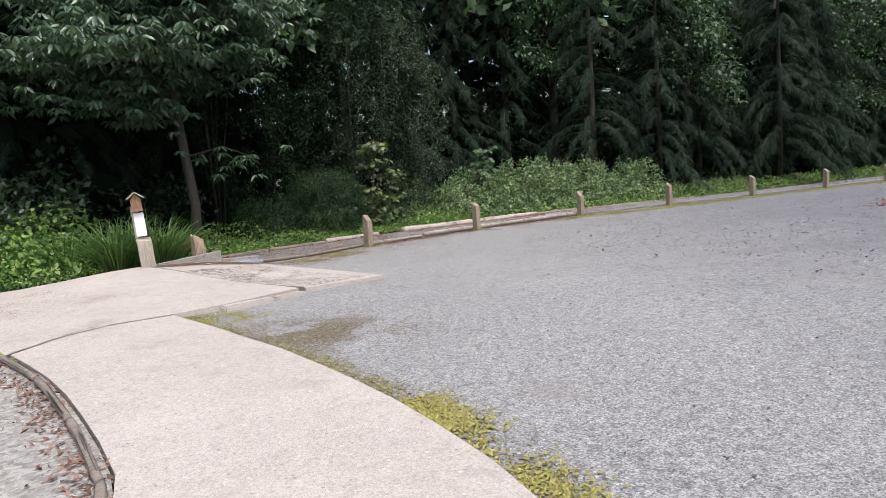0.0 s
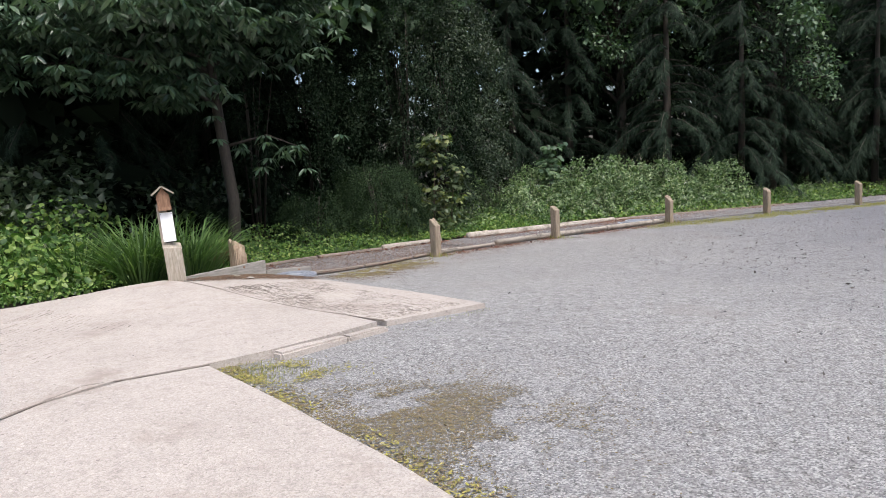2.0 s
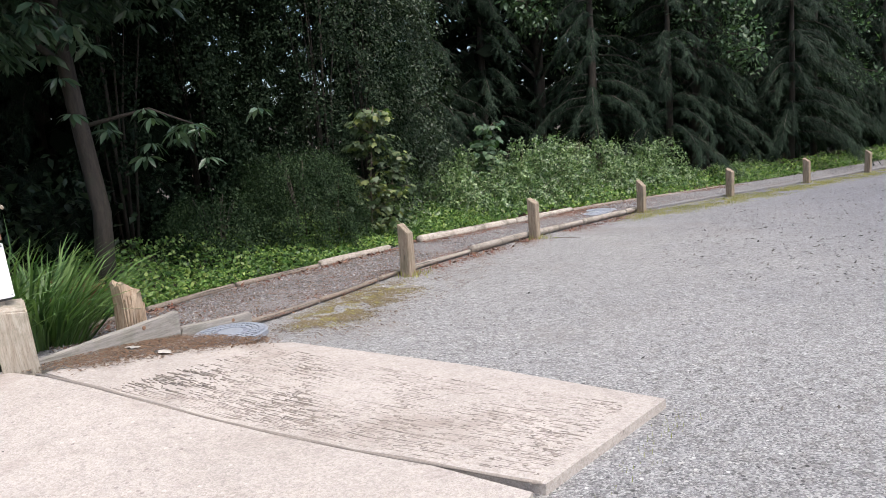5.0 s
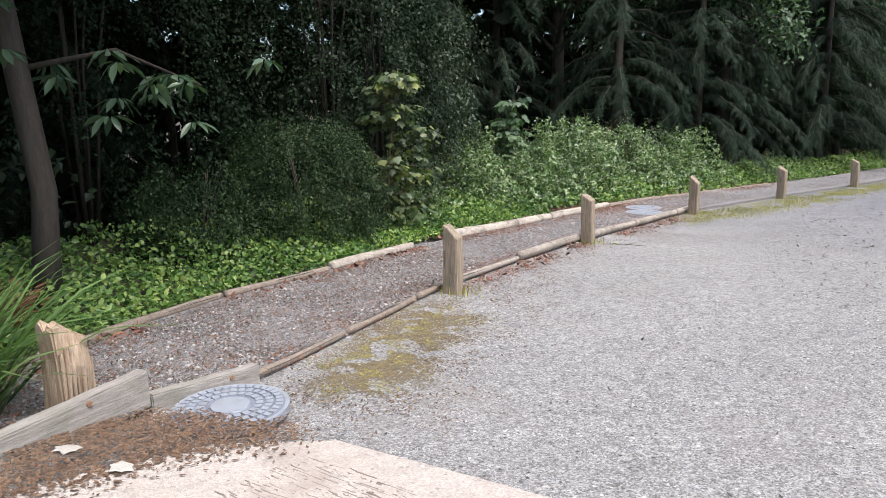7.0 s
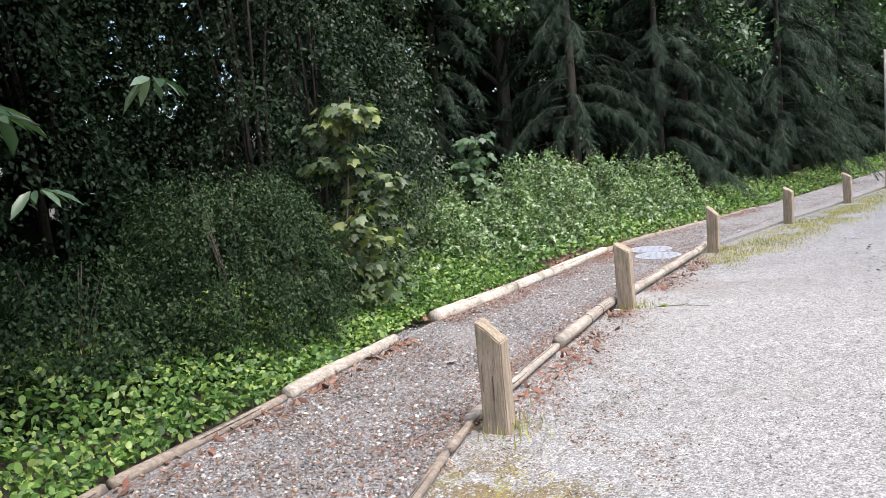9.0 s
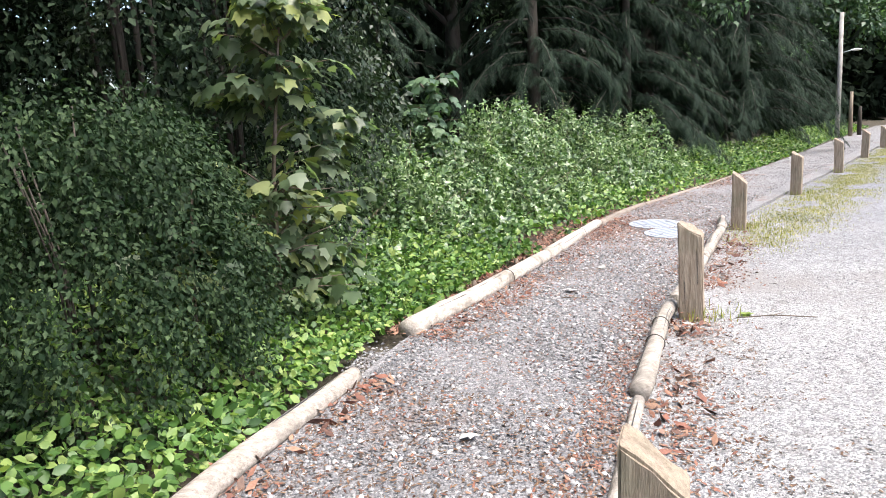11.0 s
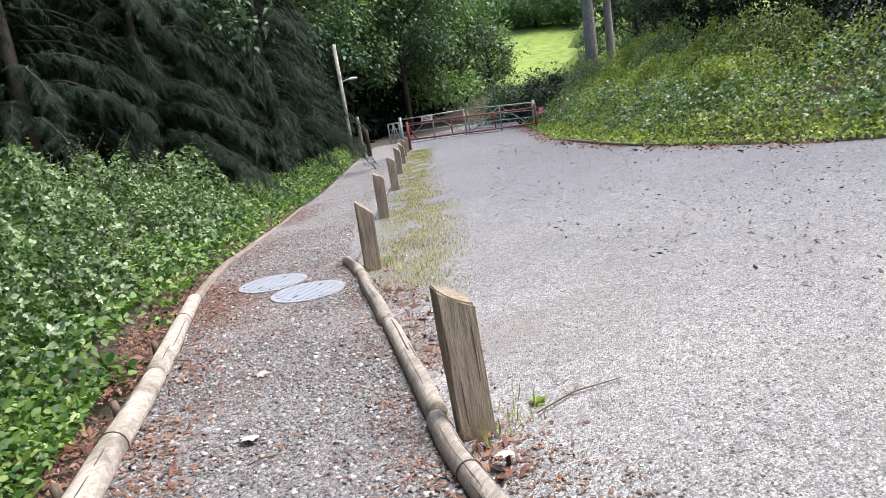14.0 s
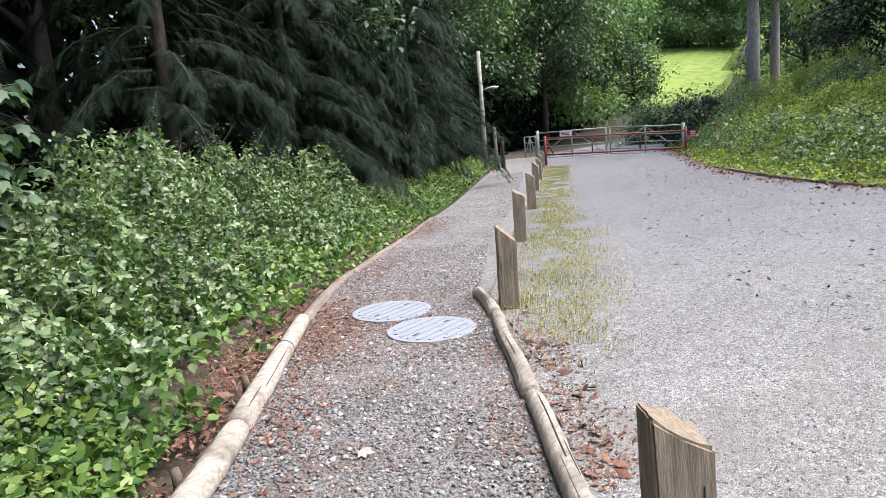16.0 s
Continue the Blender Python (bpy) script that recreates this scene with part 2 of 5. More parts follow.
# Darkest ramp tone paints shaded gaps, palest paints glossy highlights
L_BRAM = mat_leaf("bramble_leaf", ((0.026, 0.058, 0.024), (0.095, 0.165, 0.064), (0.205, 0.295, 0.125), (0.42, 0.48, 0.31)), 0.38, 0.32, 0.5)
L_COVER = mat_leaf("ground_cover_leaf", ((0.03, 0.075, 0.02), (0.085, 0.17, 0.04), (0.16, 0.265, 0.065), (0.32, 0.39, 0.12)), 0.45, 0.32)
L_SYC = mat_leaf("sycamore_leaf", ((0.045, 0.075, 0.035), (0.1, 0.14, 0.075), (0.2, 0.24, 0.15), (0.27, 0.29, 0.08)), 0.42, 0.4, 0.45)
# Spray green darkened towards black to carry the wood's shade
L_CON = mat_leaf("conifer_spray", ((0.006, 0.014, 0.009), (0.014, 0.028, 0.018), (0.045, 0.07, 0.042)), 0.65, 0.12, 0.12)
# Near-black leaf colour stands for the shade deep in the wood
L_WOODSHADE = mat_leaf("wood_shade_leaf", ((0.006, 0.01, 0.006), (0.012, 0.02, 0.011)), 0.8, 0.05, 0.05)
L_BANK = mat_leaf("bank_leaf", ((0.04, 0.08, 0.025), (0.15, 0.22, 0.06), (0.34, 0.4, 0.12), (0.5, 0.5, 0.24)), 0.5, 0.4)
L_WEED = mat_leaf("tall_weed_leaf", ((0.13, 0.19, 0.04), (0.28, 0.36, 0.08), (0.46, 0.5, 0.13), (0.52, 0.52, 0.22)), 0.5, 0.45)
# Leaf colour paled to put distance haze into the far trees
L_FAR = mat_leaf("tree_leaf", ((0.1, 0.17, 0.08), (0.2, 0.3, 0.14), (0.33, 0.43, 0.22)), 0.5, 0.4)
# Darker twin of tree_leaf, with woodland shade mixed into its colour
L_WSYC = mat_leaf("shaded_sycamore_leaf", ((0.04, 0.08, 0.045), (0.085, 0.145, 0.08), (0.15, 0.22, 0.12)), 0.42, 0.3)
L_GRASS = mat_leaf("grass_blade", ((0.2, 0.2, 0.05), (0.3, 0.3, 0.08), (0.38, 0.35, 0.12), (0.4, 0.33, 0.16)), 0.5, 0.4)
L_SEDGE = mat_leaf("sedge_blade", ((0.05, 0.105, 0.035), (0.11, 0.19, 0.06), (0.2, 0.29, 0.11)), 0.4, 0.3)
L_DEAD = mat_leaf("dead_frond", ((0.14, 0.06, 0.035), (0.22, 0.1, 0.05), (0.3, 0.17, 0.09)), 0.7, 0.2)


# ---- mesh helpers ----
def sm(a, b, v):
    t = np.clip((np.asarray(v, float) - a) / (b - a), 0, 1)
    return t * t * (3 - 2 * t)


def lot_z(x, y):
    """Height of the car park, path and concrete."""
    x, y = np.asarray(x, float), np.asarray(y, float)
    z = -0.05 - 0.31 * sm(7, 16.5, y) - 0.025 * np.clip(y - 16, 0, 40)
    return z + 0.22 * np.exp(-((x + 5) ** 2 + (y - 12) ** 2) / 3.4)


BANK = [(64, 36), (46, 33.3), (34, 30), (28, 27.3), (23.5, 25.4), (19.4, 23.6), (14.5, 20.6), (12.5, 18.7), (10.6, 16.6), (9.8, 14), (10.2, 9), (12, 3), (16, -4), (20, -14)]


def edge_gap(poly, x, y):
    """Distance to a polyline, positive on its left when followed."""
    x, y = np.asarray(x, float), np.asarray(y, float)
    best, sign = np.full(x.shape, 1e9), np.ones(x.shape)
    for (ax, ay), (bx, by) in zip(poly, poly[1:]):
        dx, dy = bx - ax, by - ay
        t = np.clip(((x - ax) * dx + (y - ay) * dy) / (dx * dx + dy * dy), 0, 1)
        px, py = x - ax - t * dx, y - ay - t * dy
        d = np.hypot(px, py)
        s = np.where(dx * (y - ay) - dy * (x - ax) >= 0, 1.0, -1.0)
        near = d < best
        best, sign = np.where(near, d, best), np.where(near, s, sign)
    return best * sign


def land_z(x, y):
    """Height of the open ground: the car park, a bank beside it and a far hillside."""
    z = lot_z(x, y)
    e = edge_gap(BANK, x, y)
    z = z + 0.95 * sm(0.2, 6, e) + 2.4 * sm(8, 34, e)
    far = (np.asarray(x, float) * 0.83 + np.asarray(y, float) * 0.56)
    return z + 13 * sm(62, 135, far)


def link_tris(name, v, f, material, parent=None, label=""):
    """A mesh from arrays: v (n, 3) places, f (m, 3) corners."""
    me = bpy.data.meshes.new(name)
    v, f = np.asarray(v, np.float32), np.asarray(f, np.int32)
    me.vertices.add(len(v))
    me.vertices.foreach_set("co", v.ravel())
    me.loops.add(f.size)
    me.loops.foreach_set("vertex_index", f.ravel())
    me.polygons.add(len(f))
    me.polygons.foreach_set("loop_start", np.arange(0, f.size, 3, dtype=np.int32))
    me.update(calc_edges=True)
    me.materials.append(material)
    ob = new(name, me)
    ob.parent = parent
    return tagged(ob, label)


def part(name, bm, material, parent=None, label="", smooth=False):
    me = bpy.data.meshes.new(name)
    bm.to_mesh(me)
    bm.free()
    me.materials.append(material)
    if smooth:
        me.polygons.foreach_set("use_smooth", [True] * len(me.polygons))
    ob = new(name, me)
    ob.parent = parent
    return tagged(ob, label)


def thing(name, x, y, z, label, category, group="", rz=0, kind=""):
    e = new(name)
    e.empty_display_size = 0.1
    e.matrix_basis = pose(x, y, z, 0, 0, rz)
    return tagged(e, label, category, group, kind)


def box(bm, x0, x1, y0, y1, z0, z1, bev=0.0, skew=None):
    vs = [bm.verts.new((x, y, z)) for z in (z0, z1) for x, y in ((x0, y0), (x1, y0), (x1, y1), (x0, y1))]
    if skew:
        for v in vs[4:]:
            v.co.z += skew(v.co.x, v.co.y)
    fs = [bm.faces.new([vs[i] for i in q]) for q in ((3, 2, 1, 0), (4, 5, 6, 7), (0, 1, 5, 4), (1, 2, 6, 5), (2, 3, 7, 6), (3, 0, 4, 7))]
    if bev:
        es = list({e for f in fs for e in f.edges})
        bmesh.ops.bevel(bm, geom=es, offset=bev, segments=2, affect='EDGES')
    return bm


def tube(pts, radii, n=8, wob=0.0, seed=0, caps=True):
    """Vertices and triangles of a tapered limb along pts."""
    r = np.random.default_rng(seed)
    pts = [Vector(p) for p in pts]
    V, Fc = [], []
    side = None
    for i, p in enumerate(pts):
        d = (pts[min(i + 1, len(pts) - 1)] - pts[max(i - 1, 0)]).normalized()
        if side is None:
            side = d.orthogonal().normalized()
        side = (side - d * side.dot(d)).normalized()
        up = d.cross(side)
        for k in range(n):
            a = 2 * math.pi * k / n
            rr = radii[i] * (1 + wob * r.uniform(-1, 1))
            V.append(p + (side * math.cos(a) + up * math.sin(a)) * rr)
    for i in range(len(pts) - 1):
        for k in range(n):
            a, b = i * n + k, i * n + (k + 1) % n
            Fc += [(a, b, b + n), (a, b + n, a + n)]
    if caps:
        for base, p, flip in ((0, pts[0], True), ((len(pts) - 1) * n, pts[-1], False)):
            c = len(V)
            V.append(p)
            for k in range(n):
                a, b = base + k, base + (k + 1) % n
                Fc.append((c, b, a) if flip else (c, a, b))
    return np.array([tuple(v) for v in V]), np.array(Fc)


def join(pieces):
    V, Fc, o = [], [], 0
    for v, f in pieces:
        V.append(np.asarray(v, float))
        Fc.append(np.asarray(f) + o)
        o += len(v)
    return np.concatenate(V), np.concatenate(Fc)


def unit(a):
    return a / np.maximum(np.linalg.norm(a, axis=-1, keepdims=True), 1e-9)


def scatter(tmpl, P, D, N, S):
    """Leaves: the template's y runs along D and its z along N, at the places P with the sizes S."""
    tv, tf = np.asarray(tmpl[0], float), np.asarray(tmpl[1])
    D = unit(D)
    X = unit(np.cross(D, N))
    Z = np.cross(X, D)
    S = np.broadcast_to(np.asarray(S, float), (len(P),))[:, None, None]
    V = P[:, None, :] + S * (tv[None, :, 0:1] * X[:, None] + tv[None, :, 1:2] * D[:, None] + tv[None, :, 2:3] * Z[:, None])
    Fc = tf[None] + (np.arange(len(P)) * len(tv))[:, None, None]
    return V.reshape(-1, 3), Fc.reshape(-1, 3)


def fan(outline, centre):
    v = [centre] + list(outline)
    n = len(outline)
    return v, [(0, i + 1, (i + 1) % n + 1) for i in range(n)]


LEAF = ([(0, 0, 0), (-0.3, 0.42, 0.08), (0, 1, -0.05), (0.3, 0.42, 0.08)], [(0, 2, 1), (0, 3, 2)])
OVAL = fan([(0, 0, 0), (0.28, 0.25, 0.05), (0.3, 0.6, 0.03), (0, 1, -0.1), (-0.3, 0.6, 0.03), (-0.28, 0.25, 0.05)], (0, 0.5, -0.03))
LONG = fan([(0, 0, 0), (0.13, 0.3, 0.03), (0.14, 0.65, -0.04), (0, 1, -0.2), (-0.14, 0.65, -0.04), (-0.13, 0.3, 0.03)], (0, 0.5, -0.05))
PALM = fan([(0, 0, 0), (0.2, 0.05, 0.02), (0.5, 0.12, -0.04), (0.42, 0.36, 0.03), (0.5, 0.7, -0.06), (0.27, 0.68, 0.02), (0, 1.05, -0.08), (-0.27, 0.68, 0.02), (-0.5, 0.7, -0.06), (-0.42, 0.36, 0.03), (-0.5, 0.12, -0.04), (-0.2, 0.05, 0.02)], (0, 0.35, 0.03))
_a, _b = np.asarray(OVAL[0], float), np.asarray(OVAL[1])
_turn = [np.array([[math.cos(q), -math.sin(q), 0], [math.sin(q), math.cos(q), 0], [0, 0, 1]]) for q in (0, 1.25, -1.25)]
TRIO = (np.concatenate([(_a * s) @ m.T + (0, 0.25 if i == 0 else 0.2, 0) for i, (m, s) in enumerate(zip(_turn, (0.75, 0.62, 0.62)))]), np.concatenate([_b + 7 * i for i in range(3)]))
BLADE = ([(-0.025, 0, 0), (0.025, 0, 0), (-0.02, 0.45, -0.02), (0.02, 0.45, -0.02), (-0.012, 0.8, -0.13), (0.012, 0.8, -0.13), (0, 1, -0.28)], [(0, 1, 3), (0, 3, 2), (2, 3, 5), (2, 5, 4), (4, 5, 6)])
_sv, _sf = [], []
for _i in range(9):
    _y, _l = 0.05 + _i * 0.1, 0.26 * (1 - 0.075 * _i)
    for _s in (-1, 1):
        _k = len(_sv)
        _sv += [(0, _y - 0.025, 0), (0, _y + 0.025, 0), (_s * _l, _y + 0.17, -0.06 - 0.01 * _i)]
        _sf.append((_k, _k + 1, _k + 2) if _s < 0 else (_k + 1, _k, _k + 2))
SPRAY = (_sv + [(-0.012, 0, 0), (0.012, 0, 0), (0, 1.05, -0.06)], _sf + [(len(_sv), len(_sv) + 1, len(_sv) + 2)])
CHIP = ([(0.5, 0.05, 0), (0.1, 0.42, 0.05), (-0.5, 0.1, -0.03), (-0.12, -0.4, 0.02), (0.05, 0.05, 0.3), (0, 0, -0.25)], [(0, 1, 4), (1, 2, 4), (2, 3, 4), (3, 0, 4), (1, 0, 5), (3, 2, 5)])


def rand_dirs(n, up=0.0):
    d = rng.normal(size=(n, 3))
    d[:, 2] += up
    return unit(d)


def inside(poly, x, y):
    x, y = np.asarray(x), np.asarray(y)
    hit = np.zeros(x.shape, bool)
    for (ax, ay), (bx, by) in zip(poly, poly[1:] + poly[:1]):
        c = ((ay > y) != (by > y)) & (x < (bx - ax) * (y - ay) / ((by - ay) or 1e-9) + ax)
        hit ^= c
    return hit


def in_poly(poly, n):
    """n random places inside a polygon."""
    p = np.array(poly)
    lo, hi = p.min(0), p.max(0)
    out = np.zeros((0, 2))
    while len(out) < n:
        q = rng.uniform(lo, hi, (n * 2, 2))
        out = np.concatenate([out, q[inside(poly, q[:, 0], q[:, 1])]])
    return out[:n]


def along(poly, step):
    """Places spaced evenly along a polyline."""
    p = np.array(poly, float)
    seg = np.hypot(*np.diff(p, axis=0).T)
    s = np.concatenate([[0], np.cumsum(seg)])
    t = np.linspace(0, s[-1], max(2, int(s[-1] / step) + 1))
    return np.stack([np.interp(t, s, p[:, 0]), np.interp(t, s, p[:, 1])], 1)


def sheet(name, poly, height, material, lift, step=0.5, skirt=0.0, label="", kind="structure", jag=0.0, relief=0.0):
    """A paved surface: the outline filled in with a grid that follows the ground, with an edge of some depth."""
    rim = along(poly + poly[:1], step)[:-1]
    if jag:
        rim = rim + rng.normal(0, jag, rim.shape)
    bm = bmesh.new()
    vs = [bm.verts.new((x, y, 0)) for x, y in rim]
    f = bm.faces.new(vs)
    if f.normal.z < 0 or sum(a[0] * b[1] - b[0] * a[1] for a, b in zip(rim, np.roll(rim, -1, 0))) < 0:
        f.normal_flip()
    lo, hi = rim.min(0), rim.max(0)
    for axis in (0, 1):
        g = lo[axis] + step
        while g < hi[axis]:
            co, no = [0, 0, 0], [0, 0, 0]
            co[axis], no[axis] = g, 1
            bmesh.ops.bisect_plane(bm, geom=bm.verts[:] + bm.edges[:] + bm.faces[:], plane_co=co, plane_no=no)
            g += step
    for v in bm.verts:
        v.co.z = float(height(v.co.x, v.co.y)) + lift
        if relief:
            v.co.z += relief * noise.noise(Vector((v.co.x * 2.2, v.co.y * 2.2, 3)))
    if skirt:
        edge = [e for e in bm.edges if len(e.link_faces) == 1]
        made = bmesh.ops.extrude_edge_only(bm, edges=edge)["geom"]
        for v in (g for g in made if isinstance(g, bmesh.types.BMVert)):
            v.co.z -= skirt
    ob = part(name, bm, material)
    return tagged(ob, label, "", "", kind)


# ---- ground, car park, path and concrete ----
EDGE = [(-30, 9.5), (-14, 10.6), (-8, 10.9), (-6.1, 11.6), (-5.75, 13.5), (-5.3, 14.75), (-4.1, 16.55), (-2.6, 18.05), (-1.2, 19.6), (1, 21.35), (3.8, 23.5), (7.3, 25.2), (11.7, 27.4), (20.9, 32.5), (33, 39), (44, 42), (66, 44)]
KERB_THIN = [(-5.58, 13.57), (-5.27, 14.6), (-4.85, 15.37), (-4.08, 16.4), (-3.3, 17.12), (-2.6, 17.9), (-1.76, 18.73)]
KERB_LOG = [(-1.13, 19.4), (-0.05, 20.13), (1.3, 21.17), (2.66, 22.3), (3.86, 23.22), (4.8, 23.74), (7.26, 24.95), (9.5, 26.1)]
KERB_RIGHT = [(-3.67, 13.67), (-2.91, 14.84), (-2.2, 15.8), (-1.9, 16.2)]
LOG_RIGHT = [(-1.9, 16.2), (-0.75, 17.34), (0.0, 18.04), (0.52, 18.55), (0.95, 18.86), (1.86, 19.55), (2.74, 20.27), (3.95, 21.22), (4.35, 21.62)]
POSTS = [(-1.75, 16.05), (0.87, 18.6), (4.16, 21.17), (7.44, 22.95), (11.0, 24.75), (14.7, 26.7), (18.2, 28.5), (21.6, 30.3), (24.2, 31.6)]


def near_land(x, y):
    """The soil under everything, kept below the paved surfaces."""
    e = edge_gap(EDGE, x, y)
    drop = 0.06 + 0.1 * (1 - sm(-0.6, 0.1, e)) * (1 - sm(-0.5, 0.4, edge_gap(BANK, x, y)))
    return land_z(x, y) - drop + 0.15 * sm(0.3, 3.0, e)


def ground():
    xs = np.unique(np.concatenate([np.linspace(-600, -40, 12), np.linspace(-40, -14, 20), np.arange(-14, 40, 0.6), np.linspace(40, 140, 50), np.linspace(150, 700, 12)]))
    ys = np.unique(np.concatenate([np.linspace(-600, -30, 10), np.linspace(-30, 0, 16), np.arange(0, 45, 0.6), np.linspace(45, 130, 42), np.linspace(140, 700, 12)]))
    X, Y = np.meshgrid(xs, ys)
    Z = near_land(X, Y)
    V = np.stack([X, Y, Z], -1).reshape(-1, 3)
    n = len(xs)
    i, j = np.meshgrid(np.arange(n - 1), np.arange(len(ys) - 1))
    a = (j * n + i).ravel()
    Fc = np.concatenate([np.stack([a, a + 1, a + n + 1], 1), np.stack([a, a + n + 1, a + n], 1)])
    ob = link_tris("ground", V, Fc, M_SOIL)
    tagged(ob, "dark leafy woodland soil around the car park", "ground", "", "structure")


ground()

LOT = [(-4.9, 12.05), (-4.25, 13.2), (-4.0, 14.5), (-3.0, 16.2), (-1.2, 17.9), (0.5, 19.5), (4, 22.3), (11, 26), (21, 31.5), (33, 37.5), (40, 39), (50, 39.5), (64, 40)] + BANK + [(-6, -16), (-6, -2), (-1.5, 2), (-1.5, 6), (-5, 8), (-5, 11.5)]
sheet("road", LOT, lot_z, M_LOT, -0.02, 1.0, 0.05, "worn grey gravelly tarmac of an open car park", relief=0.012)
PATH_AREA = KERB_THIN + KERB_LOG + [(11.74, 27.2), (20.9, 32.2), (33, 38.6), (34, 37.6), (25.2, 32.1), (21.5, 30.4), (11, 24.9), (7.4, 23.1), (4.35, 21.5)] + LOG_RIGHT[::-1] + KERB_RIGHT[::-1] + [(-3.75, 13.5), (-4.25, 13.12), (-5.0, 12.2), (-5.4, 12.5)]
sheet("pavement", PATH_AREA, lot_z, M_PATH, 0.03, 0.5, 0.1, "gravel footpath edged with logs", relief=0.015)

WALK_R = [(-3.15, 7.96), (-2.3, 7.0), (-1.55, 6.13), (-0.96, 5.35), (-0.5, 4.66), (-0.15, 4.04), (0.04, 3.66), (0.2, 3.3), (0.5, 2.3), (0.7, 1.0), (0.78, -0.6), (0.7, -3.0), (0.4, -6)]
WALK_L = [(-1.6, -6), (-1.3, -3.0), (-1.2, -0.6), (-1.25, 1.0), (-1.42, 2.3), (-1.78, 3.6), (-2.3, 4.4), (-2.65, 4.88), (-3.05, 5.42), (-3.55, 6.0), (-4.16, 6.6)]
sheet("pavement_walk", WALK_R + WALK_L + [(-3.9, 7.5)], lot_z, M_CONC, 0.045, 0.6, 0.12, "pale brushed concrete footway curving past a gravel bed", relief=0.006)
SLAB = [(-4.19, 6.6), (-3.92, 7.53), (-3.17, 8.0), (-2.68, 8.46), (-1.99, 9.4), (-4.88, 11.72), (-5.3, 12.0), (-6.0, 11.35), (-6.9, 10.95), (-8, 10.7), (-14, 10.2), (-14, 1), (-8, 3), (-5.5, 4.3), (-4.45, 6.0)]
sheet("pavement_drive", SLAB, lot_z, M_CONC, 0.05, 0.6, 0.12, "pale concrete drive slab with a rough ribbed patch", relief=0.006)
RIB = [(-1.95, 9.42), (-0.97, 10.2), (-1.9, 11.38), (-3.1, 12.42), (-3.55, 12.55), (-4.86, 11.78)]
sheet("pavement_ramp", RIB, lot_z, M_CONC, 0.035, 0.6, 0.12, "ribbed concrete ramp slab", relief=0.006)
BED = [(x - 0.01, y - 0.01) for x, y in WALK_L[::-1]] + [ (-9, -6), (-9, 2.5), (-5.6, 4.1), (-4.5, 5.9)]
sheet("gravel_bed", BED, lot_z, M_BED, 0.022, 0.5, 0.08, "bed of loose pale pebbles beside the concrete", relief=0.015)


def ribs(name, corners, n, label, jag=0.006, lift=0.05, w=0.012):
    """Raised ridges across a slab, between two opposite sides."""
    a, b, c, d = [np.array(p) for p in corners]
    pieces = []
    for i in range(n):
        t = (i + 0.5 + rng.uniform(-0.2, 0.2)) / n
        p, q = a + (d - a) * t, b + (c - b) * t
        cuts = [0.0, 1.0] if n == 1 else np.sort(rng.uniform(0, 1, 44))
        for u, v in zip(cuts[::2], cuts[1::2]):
            m = 12 if n == 1 else 4
            s = np.linspace(u, v, m)
            line = p[None] + (q - p)[None] * s[:, None] + rng.normal(0, jag, (m, 2))
            pts = [(x, y, float(lot_z(x, y)) + lift) for x, y in line]
            pieces.append(tube(pts, [w * rng.uniform(0.4, 1.1) for _ in pts], 5, 0.2, i))
    v, f = join(pieces)
    ob = link_tris(name, v, f, M_GROOVE)
    return tagged(ob, label, "concrete", "", "stuff")


ribs("concrete_ribs", [(-4.3, 11.35), (-1.95, 9.5), (-1.2, 10.2), (-3.3, 12.3)], 72, "rough dark ridges of the concrete ramp", 0.003, lift=0.034, w=0.0045)
ribs("concrete_joint", [(-4.19, 6.58), (-3.91, 7.52), (-3.91, 7.53), (-4.19, 6.59)], 1, "dark open joint between two slabs", 0.006, 0.048, 0.012)
ribs("concrete_joint", [(-3.91, 7.52), (-3.16, 7.98), (-3.16, 7.99), (-3.91, 7.53)], 1, "dark open joint between two slabs", 0.006, 0.046, 0.012)
ribs("concrete_joint", [(-4.86, 11.73), (-1.97, 9.41), (-1.97, 9.42), (-4.86, 11.74)], 1, "dark open joint between slab and ramp", 0.004, 0.044, 0.013)
ribs("concrete_ribs", [(-6.1, 10.6), (-6.4, 8.2), (-4.7, 8.1), (-4.5, 9.6)], 22, "rough ridged patch on the concrete drive", 0.003, lift=0.048, w=0.006)


def kerb_stone():
    th = thing("kerb_stone", -2.65, 8.27, 0, "broken pale concrete kerb strip along the slab", "kerb", kind="")
    ax, ay, bx, by = -2.66, 8.24, -1.9, 9.2
    L = math.hypot(bx - ax, by - ay)
    th.matrix_basis = pose(ax, ay, float(lot_z(ax, ay)), 0, 0, math.degrees(math.atan2(by - ay, bx - ax)))
    for x0, x1 in ((0.0, 0.72), (0.735, L)):
        bm = bmesh.new()
        box(bm, x0, x1, 0.01, 0.13, -0.08, 0.05, 0.018)
        bmesh.ops.subdivide_edges(bm, edges=bm.edges[:], cuts=2, use_grid_fill=True)
        for v in bm.verts:
            v.co += Vector([0.012 * noise.noise(v.co * 7 + Vector((k * 9, x0 * 5, 0))) for k in range(3)])
            v.co.z -= 0.055 * v.co.x / L
        part("kerb_piece", bm, M_CONC, th)


kerb_stone()


